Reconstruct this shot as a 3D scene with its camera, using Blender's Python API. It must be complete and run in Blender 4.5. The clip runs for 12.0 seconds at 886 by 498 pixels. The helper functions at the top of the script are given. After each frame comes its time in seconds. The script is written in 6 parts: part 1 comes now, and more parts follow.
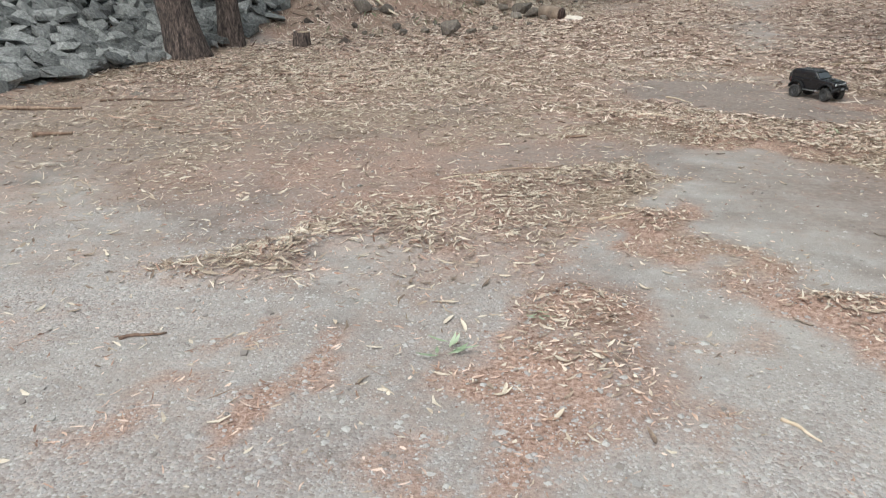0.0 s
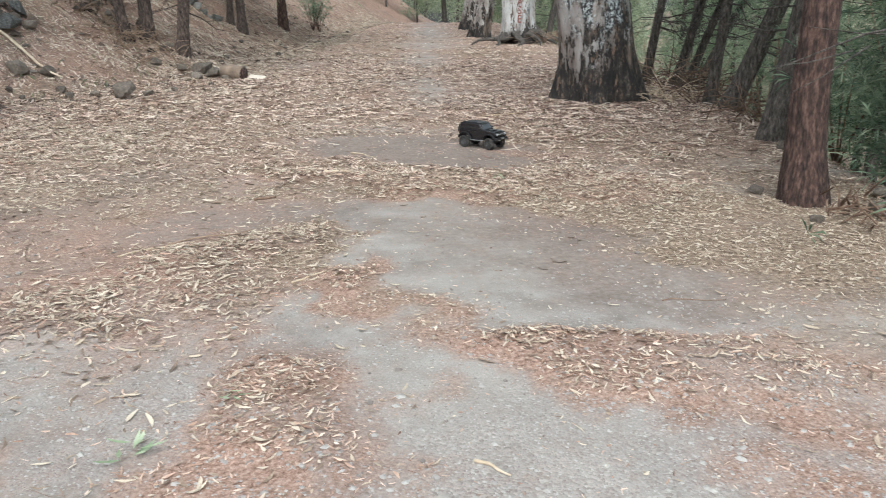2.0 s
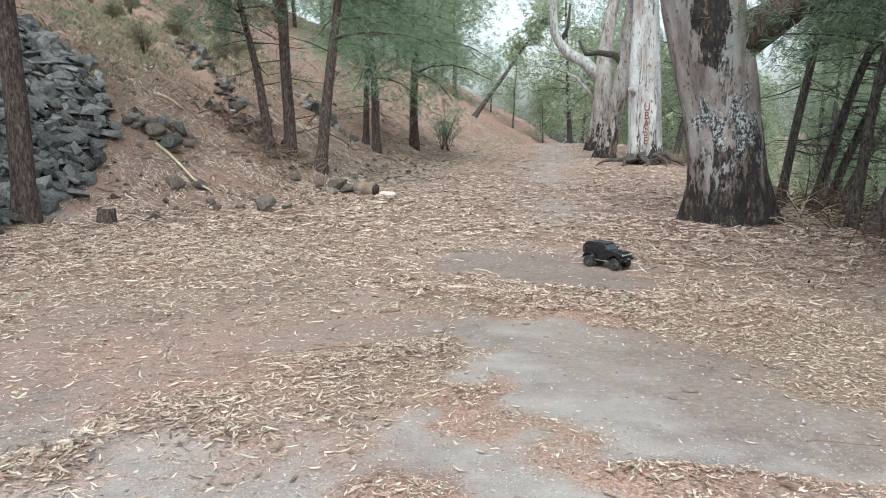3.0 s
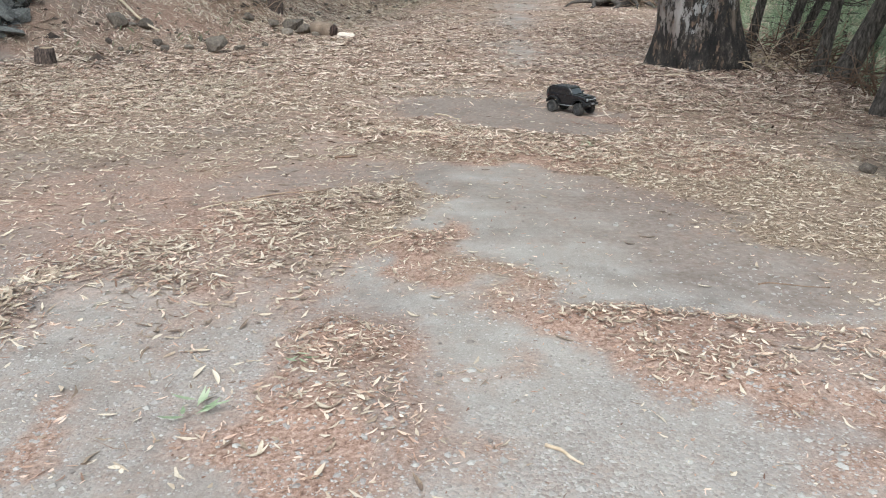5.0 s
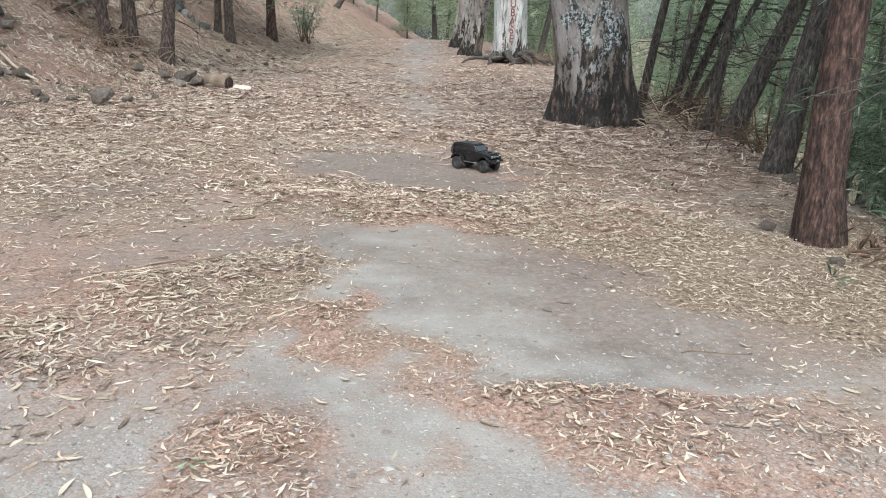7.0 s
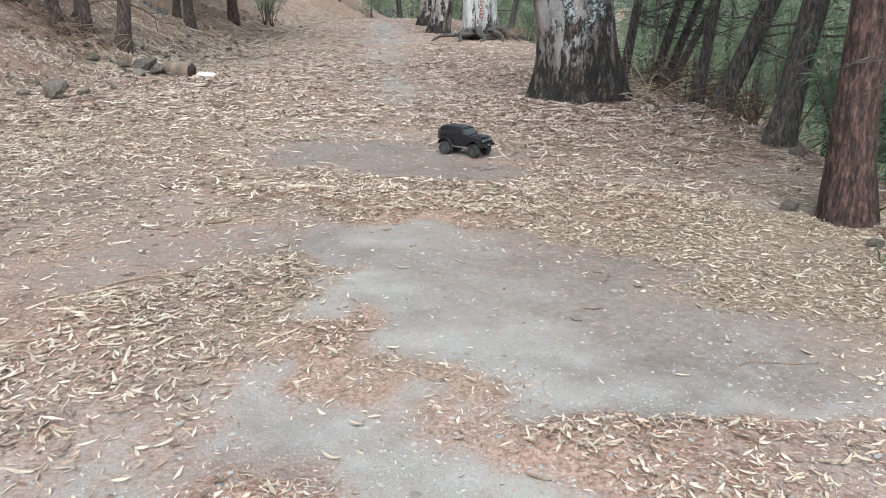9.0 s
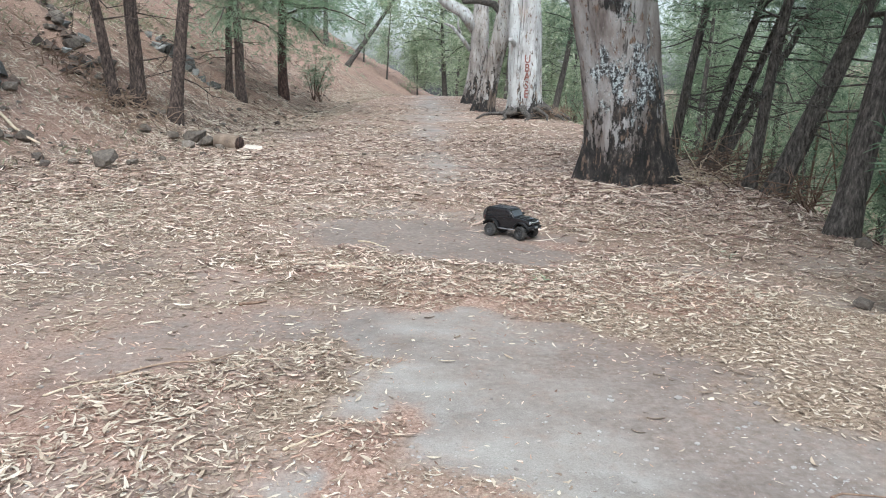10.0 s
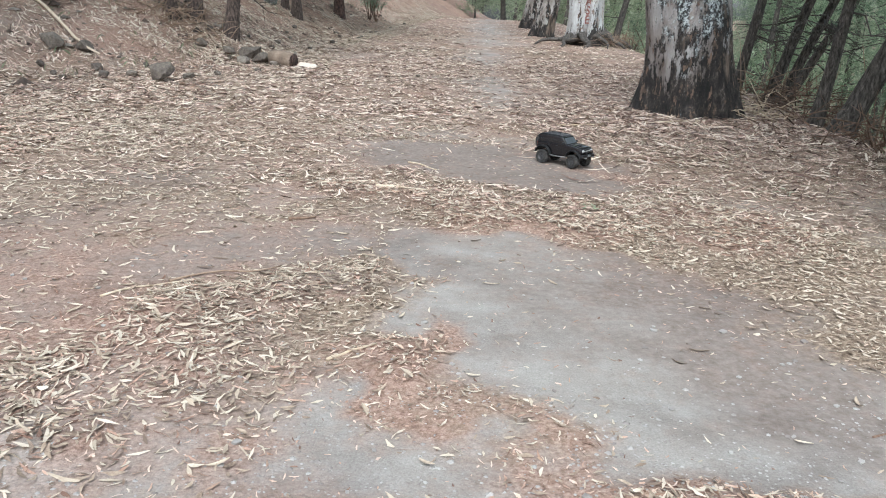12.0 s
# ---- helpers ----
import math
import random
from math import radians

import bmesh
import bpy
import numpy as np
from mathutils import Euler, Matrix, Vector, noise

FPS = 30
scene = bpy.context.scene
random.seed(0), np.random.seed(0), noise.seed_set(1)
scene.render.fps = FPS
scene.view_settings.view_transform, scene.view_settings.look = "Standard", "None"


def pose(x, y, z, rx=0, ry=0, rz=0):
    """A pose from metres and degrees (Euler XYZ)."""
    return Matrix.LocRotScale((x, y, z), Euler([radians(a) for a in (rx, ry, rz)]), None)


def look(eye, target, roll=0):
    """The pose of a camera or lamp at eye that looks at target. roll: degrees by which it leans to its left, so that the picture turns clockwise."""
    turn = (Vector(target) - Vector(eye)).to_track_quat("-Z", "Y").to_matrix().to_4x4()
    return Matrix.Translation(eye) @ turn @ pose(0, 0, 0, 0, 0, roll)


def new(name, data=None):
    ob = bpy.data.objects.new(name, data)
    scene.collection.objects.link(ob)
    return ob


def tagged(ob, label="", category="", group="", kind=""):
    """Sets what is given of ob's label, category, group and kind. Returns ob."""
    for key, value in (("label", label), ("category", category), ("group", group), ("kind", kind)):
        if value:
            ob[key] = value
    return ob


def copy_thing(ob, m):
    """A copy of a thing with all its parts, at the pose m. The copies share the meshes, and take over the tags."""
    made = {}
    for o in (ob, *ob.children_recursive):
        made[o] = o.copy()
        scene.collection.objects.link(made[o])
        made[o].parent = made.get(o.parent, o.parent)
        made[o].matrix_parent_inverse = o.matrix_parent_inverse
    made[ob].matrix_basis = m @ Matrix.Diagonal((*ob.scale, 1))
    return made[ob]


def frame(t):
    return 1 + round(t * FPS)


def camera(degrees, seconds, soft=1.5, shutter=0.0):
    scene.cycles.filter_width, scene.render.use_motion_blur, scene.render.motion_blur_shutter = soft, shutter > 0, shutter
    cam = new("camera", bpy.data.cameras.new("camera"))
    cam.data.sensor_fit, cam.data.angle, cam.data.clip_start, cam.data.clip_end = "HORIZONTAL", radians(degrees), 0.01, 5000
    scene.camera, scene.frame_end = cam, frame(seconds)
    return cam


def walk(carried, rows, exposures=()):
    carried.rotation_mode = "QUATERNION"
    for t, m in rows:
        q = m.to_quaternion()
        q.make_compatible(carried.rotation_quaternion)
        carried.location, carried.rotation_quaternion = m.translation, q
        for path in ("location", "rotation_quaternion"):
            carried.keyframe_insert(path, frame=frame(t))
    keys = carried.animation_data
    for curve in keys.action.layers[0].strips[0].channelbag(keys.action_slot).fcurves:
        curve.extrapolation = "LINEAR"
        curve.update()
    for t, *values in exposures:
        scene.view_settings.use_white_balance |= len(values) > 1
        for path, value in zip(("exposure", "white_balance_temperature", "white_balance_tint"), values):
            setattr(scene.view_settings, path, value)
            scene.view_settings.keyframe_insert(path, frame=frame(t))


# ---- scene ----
cam = camera(59.7, 12.0, 0.95, 0.14)
PATH = [
    (0, (0.221, -0.063, 1.28), (0.01, 1.791, 0.559), -0.9),
    (0.5, (0.264, -0.073, 1.249), (0.149, 1.721, 0.372), 2.0),
    (0.8, (0.338, -0.077, 1.243), (0.64, 1.697, 0.371), 5.4),
    (1, (0.348, -0.072, 1.267), (0.816, 1.663, 0.389), 5.0),
    (1.4, (0.361, -0.072, 1.31), (1.001, 1.654, 0.527), 1.8),
    (1.5, (0.356, -0.052, 1.304), (1.015, 1.69, 0.574), 2.0),
    (2, (0.315, -0.005, 1.312), (0.84, 1.83, 0.716), 0.1),
    (2.5, (0.281, -0.01, 1.32), (0.534, 1.911, 0.822), -0.6),
    (3, (0.294, 0.015, 1.328), (0.531, 1.977, 1.02), 0.3),
    (3.5, (0.333, 0.041, 1.32), (0.737, 1.978, 1.025), 1.1),
    (3.7, (0.345, 0.068, 1.308), (0.862, 1.978, 1.016), 1.7),
    (5.3, (0.363, 0.143, 1.277), (0.608, 1.992, 0.557), 0.7),
    (5.5, (0.372, 0.157, 1.285), (0.583, 2.014, 0.573), 0.8),
    (6, (0.405, 0.216, 1.3), (0.616, 2.123, 0.737), 1.1),
    (6.5, (0.377, 0.302, 1.299), (0.772, 2.188, 0.763), 2.2),
    (6.7, (0.363, 0.342, 1.293), (0.943, 2.182, 0.763), 2.2),
    (8.3, (0.4, 0.713, 1.246), (0.882, 2.543, 0.599), 2.8),
    (8.5, (0.401, 0.783, 1.239), (0.883, 2.615, 0.596), 2.8),
    (9, (0.36, 0.92, 1.248), (0.996, 2.718, 0.645), 0.5),
    (9.5, (0.358, 1.043, 1.251), (1.045, 2.858, 0.767), 0.2),
    (10, (0.403, 1.182, 1.258), (0.957, 3.057, 0.837), 1.5),
    (10.5, (0.453, 1.244, 1.252), (0.963, 3.135, 0.849), 2.3),
    (11, (0.462, 1.227, 1.257), (0.972, 3.118, 0.852), 2.2),
    (11.5, (0.448, 1.205, 1.239), (0.979, 3.065, 0.73), 2.8),
    (11.6, (0.44, 1.193, 1.237), (0.951, 3.047, 0.686), 2.7),
    (12, (0.411, 1.184, 1.227), (0.838, 3.041, 0.621), 3.2),
]
walk(cam, [(t, look(eye, target, roll)) for t, eye, target, roll in PATH],
     exposures=[(0, 0.57, 6240, 4), (0.5, 0.52, 6230, 4), (1, 0.48, 6230, 3), (1.5, 0.53, 6220, 3.5), (2, 0.70, 6130, 4), (2.5, 0.76, 6100, 4.5), (3.7, 0.76, 6070, 4.5), (5.5, 0.67, 6130, 3.5), (6.5, 0.75, 6080, 3.5), (8.5, 0.80, 5980, 3), (9.5, 0.85, 5900, 3.5), (10.5, 0.84, 5900, 5), (11.5, 0.91, 5900, 4.5), (12, 0.80, 5900, 4)])


# ---- world, sun, exposure ----
world = bpy.data.worlds.new("overcast_sky")
scene.world = world
world.use_nodes = True
wn, wl = world.node_tree.nodes, world.node_tree.links
sky = wn.new("ShaderNodeTexSky")
sky.sky_type, sky.sun_disc = "NISHITA", False
sky.sun_elevation, sky.sun_rotation, sky.dust_density = radians(52), radians(200), 4.0
pale = wn.new("ShaderNodeHueSaturation")
pale.inputs["Saturation"].default_value = 0.35
wl.new(sky.outputs[0], pale.inputs["Color"])
wl.new(pale.outputs[0], wn["Background"].inputs[0])
wn["Background"].inputs[1].default_value = 0.18
sun = new("sun", bpy.data.lights.new("sun", "SUN"))
sun.data.energy, sun.data.angle, sun.data.color = 0.8, radians(30), (1.0, 0.97, 0.93)
sun.rotation_euler = (radians(38), 0, radians(-20))


# ---- materials ----
def surface(name, colors, scale=8.0, rough=0.85, bump=0.3, bump_scale=40.0, stretch=(1, 1, 1), vary=0.0, island=False, coords="Object", metal=0.0, detail=6.0, spread=0.5, thin_leaf=0.0):
    """A noise-mixed surface: colors run from dark to light, with grain at two scales."""
    m = bpy.data.materials.new(name)
    m.use_nodes = True
    n, l = m.node_tree.nodes, m.node_tree.links
    bsdf = n["Principled BSDF"]
    bsdf.inputs["Roughness"].default_value = rough
    bsdf.inputs["Metallic"].default_value = metal
    tc, mp = n.new("ShaderNodeTexCoord"), n.new("ShaderNodeMapping")
    mp.inputs["Scale"].default_value = stretch
    l.new(tc.outputs[coords], mp.inputs[0])
    big, fine = n.new("ShaderNodeTexNoise"), n.new("ShaderNodeTexNoise")
    big.inputs["Scale"].default_value, big.inputs["Detail"].default_value = scale, detail
    big.inputs["Roughness"].default_value = 0.65
    fine.inputs["Scale"].default_value, fine.inputs["Detail"].default_value = bump_scale, 4
    l.new(mp.outputs[0], big.inputs[0]), l.new(mp.outputs[0], fine.inputs[0])
    mix = n.new("ShaderNodeMath")
    mix.operation = "MULTIPLY_ADD"
    l.new(fine.outputs[0], mix.inputs[0])
    mix.inputs[1].default_value = 0.4
    l.new(big.outputs[0], mix.inputs[2])
    val = mix.outputs[0]
    if vary:
        src = n.new("ShaderNodeNewGeometry").outputs["Random Per Island"] if island else n.new("ShaderNodeObjectInfo").outputs["Random"]
        add = n.new("ShaderNodeMath")
        add.operation = "MULTIPLY_ADD"
        l.new(src, add.inputs[0])
        add.inputs[1].default_value = vary
        off = n.new("ShaderNodeMath")
        off.operation = "SUBTRACT"
        l.new(val, off.inputs[0])
        off.inputs[1].default_value = vary / 2
        l.new(off.outputs[0], add.inputs[2])
        val = add.outputs[0]
    ramp = n.new("ShaderNodeValToRGB")
    e = ramp.color_ramp.elements
    k = len(colors)
    lo, hi = 0.7 - spread / 2, 0.7 + spread / 2
    for i, c in enumerate(colors):
        p = min(max(lo + (hi - lo) * i / max(1, k - 1), 0), 1)
        if i < 2:
            e[i].position, e[i].color = p, (*c, 1)
        else:
            e.new(p).color = (*c, 1)
    l.new(val, ramp.inputs[0])
    l.new(ramp.outputs[0], bsdf.inputs["Base Color"])
    if thin_leaf:
        thin = n.new("ShaderNodeBsdfTranslucent")
        both = n.new("ShaderNodeMixShader")
        both.inputs[0].default_value = thin_leaf
        l.new(ramp.outputs[0], thin.inputs["Color"])
        l.new(bsdf.outputs[0], both.inputs[1]), l.new(thin.outputs[0], both.inputs[2])
        l.new(both.outputs[0], n["Material Output"].inputs["Surface"])
    if bump:
        bp = n.new("ShaderNodeBump")
        bp.inputs["Strength"].default_value, bp.inputs["Distance"].default_value = bump, 0.02
        l.new(mix.outputs[0], bp.inputs["Height"])
        l.new(bp.outputs[0], bsdf.inputs["Normal"])
    return m


def ground_surface():
    """Grey dust, reddish bark crumbs and tan litter, mixed by the cover and crumb layers of the ground."""
    m = bpy.data.materials.new("trail_ground")
    m.use_nodes = True
    n, l = m.node_tree.nodes, m.node_tree.links
    bsdf = n["Principled BSDF"]
    bsdf.inputs["Roughness"].default_value = 0.95
    bsdf.inputs["Specular IOR Level"].default_value = 0.15
    pos = n.new("ShaderNodeTexCoord").outputs["Object"]

    def tex(scale, detail=6, rough=0.6):
        t = n.new("ShaderNodeTexNoise")
        t.inputs["Scale"].default_value, t.inputs["Detail"].default_value, t.inputs["Roughness"].default_value = scale, detail, rough
        l.new(pos, t.inputs[0])
        return t.outputs[0]

    def ramp(src, stops):
        r = n.new("ShaderNodeValToRGB")
        e = r.color_ramp.elements
        for i, (p, c) in enumerate(stops):
            if i < 2:
                e[i].position, e[i].color = p, (*c, 1)
            else:
                e.new(p).color = (*c, 1)
        l.new(src, r.inputs[0])
        return r.outputs[0]

    def mixed(fac, a, b):
        x = n.new("ShaderNodeMix")
        x.data_type = "RGBA"
        l.new(fac, x.inputs["Factor"]), l.new(a, x.inputs["A"]), l.new(b, x.inputs["B"])
        return x.outputs["Result"]

    def layer(name, push, soft, grain):
        a = n.new("ShaderNodeAttribute")
        a.attribute_name = name
        s = n.new("ShaderNodeMath")
        s.operation = "MULTIPLY_ADD"
        l.new(grain, s.inputs[0])
        s.inputs[1].default_value = 1.1
        l.new(a.outputs["Fac"], s.inputs[2])
        r = n.new("ShaderNodeMapRange")
        r.inputs[1].default_value, r.inputs[2].default_value = push - soft, push + soft
        l.new(s.outputs[0], r.inputs[0])
        return r.outputs[0]

    dust = ramp(tex(3.0), [(0.3, DUST[0]), (0.5, DUST[1]), (0.7, DUST[2])])
    grit = ramp(tex(150, 3), [(0.34, (0.17, 0.15, 0.135)), (0.5, DUST[1]), (0.7, (0.5, 0.475, 0.445))])
    half = n.new("ShaderNodeValue")
    half.outputs[0].default_value = 0.3
    soil = mixed(half.outputs[0], dust, grit)
    cells = n.new("ShaderNodeTexVoronoi")
    cells.inputs["Scale"].default_value = 95
    l.new(pos, cells.inputs["Vector"])
    tone1 = n.new("ShaderNodeSeparateColor")
    l.new(cells.outputs["Color"], tone1.inputs[0])
    chips = ramp(tone1.outputs[0], [(0.0, (0.215, 0.185, 0.168)), (0.3, (0.285, 0.262, 0.248)), (0.6, (0.335, 0.315, 0.30)), (0.85, (0.36, 0.315, 0.285)), (1.0, (0.44, 0.42, 0.40))])
    stony = layer("gravel", 1.05, 0.3, tex(6, 6, 0.7))
    soil = mixed(stony, soil, chips)
    crumbs = ramp(tex(60, 5, 0.7), [(0.32, (0.13, 0.082, 0.064)), (0.47, (0.275, 0.182, 0.142)), (0.6, (0.38, 0.275, 0.225)), (0.75, (0.5, 0.41, 0.35))])
    litter = ramp(tex(38, 5, 0.75), [(0.32, (0.073, 0.05, 0.038)), (0.45, (0.185, 0.139, 0.104)), (0.56, (0.308, 0.24, 0.181)), (0.68, (0.51, 0.418, 0.335))])
    loam = ramp(tex(26, 6, 0.7), [(0.3, (0.16, 0.131, 0.114)), (0.5, (0.218, 0.183, 0.161)), (0.7, (0.285, 0.245, 0.22))])
    soil = mixed(layer("loam", 1.0, 0.4, tex(5, 7, 0.65)), soil, loam)
    c = mixed(layer("crumb", 0.95, 0.34, tex(7, 8, 0.7)), soil, crumbs)
    c = mixed(layer("cover", 1.05, 0.25, tex(11, 8, 0.75)), c, litter)
    tone = ramp(tex(1.3, 7, 0.7), [(0.3, (0.72, 0.70, 0.70)), (0.5, (1, 1, 1)), (0.7, (1.0, 0.985, 0.97))])
    x = n.new("ShaderNodeMix")
    x.data_type, x.blend_type = "RGBA", "MULTIPLY"
    x.inputs["Factor"].default_value = 1.0
    l.new(c, x.inputs["A"]), l.new(tone, x.inputs["B"])
    l.new(x.outputs["Result"], bsdf.inputs["Base Color"])
    b = n.new("ShaderNodeBump")
    b.inputs["Strength"].default_value, b.inputs["Distance"].default_value = 0.45, 0.012
    dome = n.new("ShaderNodeMath")
    dome.operation = "MULTIPLY"
    l.new(cells.outputs["Distance"], dome.inputs[0]), l.new(stony, dome.inputs[1])
    grain = n.new("ShaderNodeMath")
    grain.operation = "MULTIPLY_ADD"
    l.new(dome.outputs[0], grain.inputs[0])
    grain.inputs[1].default_value = -0.7
    l.new(tex(55, 6, 0.7), grain.inputs[2])
    l.new(grain.outputs[0], b.inputs["Height"])
    l.new(b.outputs[0], bsdf.inputs["Normal"])
    return m


DUST = ((0.208, 0.188, 0.170), (0.308, 0.29, 0.268), (0.395, 0.38, 0.355))
GROUND = ground_surface()
LEAF = surface("dry_leaf", [(0.165, 0.119, 0.09), (0.28, 0.215, 0.159), (0.395, 0.322, 0.246), (0.475, 0.405, 0.316), (0.545, 0.477, 0.385)], 30, 0.8, 0.15, 150, vary=1.0, island=True, spread=0.9)
LEAF_LOOSE = surface("dry_leaf_loose", [(0.085, 0.048, 0.039), (0.255, 0.163, 0.129), (0.465, 0.338, 0.274), (0.595, 0.47, 0.387), (0.69, 0.60, 0.508)], 30, 0.8, 0.15, 150, vary=1.0, island=True, spread=0.9)
SHRED = surface("bark_shred", [(0.14, 0.08, 0.058), (0.33, 0.21, 0.155), (0.46, 0.315, 0.245), (0.60, 0.465, 0.38)], 30, 0.85, 0.2, 150, vary=0.9, island=True, spread=0.8)
PEBBLE = surface("pebble_grey", [(0.19, 0.168, 0.155), (0.26, 0.235, 0.22), (0.30, 0.282, 0.268), (0.325, 0.308, 0.292), (0.37, 0.355, 0.335)], 20, 0.9, 0.2, 90, vary=0.8, island=True, spread=0.8)
SHARD = surface("stone_shard", [(0.19, 0.165, 0.15), (0.26, 0.232, 0.216), (0.30, 0.285, 0.275), (0.335, 0.318, 0.30), (0.39, 0.375, 0.352)], 25, 0.9, 0.3, 110, vary=1.0, island=True, spread=0.9)
TWIG = surface("twig_wood", [(0.06, 0.04, 0.03), (0.16, 0.10, 0.07), (0.30, 0.22, 0.16)], 12, 0.85, 0.4, 60, stretch=(1, 1, 0.3), vary=0.4)
PALE_STICK = surface("bleached_wood", [(0.26, 0.19, 0.13), (0.45, 0.36, 0.26), (0.6, 0.51, 0.4)], 12, 0.8, 0.3, 60, vary=0.3)
PINE_BARK = surface("pine_bark", [(0.012, 0.01, 0.009), (0.045, 0.033, 0.029), (0.095, 0.07, 0.059), (0.18, 0.138, 0.117)], 34, 0.95, 1.0, 90, stretch=(1, 1, 0.27), spread=0.36)
DARK_BARK = surface("dark_bark", [(0.016, 0.013, 0.011), (0.047, 0.042, 0.038), (0.095, 0.084, 0.075), (0.17, 0.15, 0.135)], 34, 0.95, 1.0, 90, stretch=(1, 1, 0.27), spread=0.36)
RED_BARK = surface("red_bark", [(0.011, 0.008, 0.007), (0.036, 0.022, 0.018), (0.085, 0.049, 0.04), (0.165, 0.105, 0.087)], 34, 0.95, 1.0, 90, stretch=(1, 1, 0.27), spread=0.36)
NEEDLE = surface("pine_needle", [(0.055, 0.10, 0.062), (0.13, 0.205, 0.13), (0.22, 0.30, 0.20), (0.34, 0.40, 0.29)], 2.5, 0.6, 0.0, 20, vary=0.6, island=True, spread=0.7, thin_leaf=0.5)
BRIGHT_NEEDLE = surface("bright_needle", [(0.10, 0.175, 0.10), (0.20, 0.31, 0.19), (0.31, 0.42, 0.275), (0.44, 0.52, 0.38)], 2.0, 0.6, 0.0, 20, vary=0.5, island=True, spread=0.7, thin_leaf=0.5)
RED_STRIP = surface("shed_bark", [(0.06, 0.036, 0.029), (0.16, 0.098, 0.078), (0.30, 0.195, 0.16), (0.44, 0.325, 0.27)], 24, 0.85, 0.2, 120, vary=0.9, island=True, spread=0.8)
HEAP_LEAF = surface("heap_leaf", [(0.22, 0.13, 0.09), (0.36, 0.235, 0.17), (0.46, 0.325, 0.245), (0.54, 0.42, 0.33), (0.62, 0.52, 0.42)], 30, 0.8, 0.15, 150, vary=1.0, island=True, spread=0.9)
THICKET = surface("thicket_needle", [(0.085, 0.14, 0.08), (0.19, 0.275, 0.165), (0.32, 0.40, 0.26), (0.46, 0.53, 0.39)], 2.5, 0.6, 0.0, 20, vary=0.6, island=True, spread=0.7, thin_leaf=0.45)
FAR_LEAF = surface("far_foliage", [(0.15, 0.21, 0.125), (0.27, 0.345, 0.215), (0.40, 0.46, 0.315), (0.53, 0.57, 0.44)], 0.8, 0.6, 0.0, 8, vary=0.6, island=True, spread=0.7, thin_leaf=0.45)
STONE_TONES = [(0.028, 0.029, 0.028), (0.10, 0.102, 0.098), (0.205, 0.207, 0.198), (0.37, 0.37, 0.352)]
STONE = surface("slate_stone", STONE_TONES, 5, 0.9, 0.5, 30, vary=0.35, spread=0.6)
STONE_HEAP = surface("slate_stone_heap", STONE_TONES, 5, 0.9, 0.5, 30, vary=0.35, island=True, spread=0.6)
BROWN_STONE = surface("brown_stone", [(0.04, 0.033, 0.029), (0.10, 0.083, 0.07), (0.17, 0.145, 0.122), (0.27, 0.24, 0.205)], 5, 0.9, 0.5, 30, vary=0.35, spread=0.6)
DRY_GRASS = surface("dry_grass", [(0.10, 0.095, 0.06), (0.19, 0.18, 0.115), (0.29, 0.26, 0.18), (0.19, 0.225, 0.135)], 1.5, 0.8, 0.0, 10, vary=0.8, island=True, spread=0.8)
GREEN_LEAF = surface("green_leaf", [(0.13, 0.19, 0.10), (0.26, 0.33, 0.20), (0.40, 0.46, 0.32)], 12, 0.6, 0.1, 60, vary=0.4, island=True)


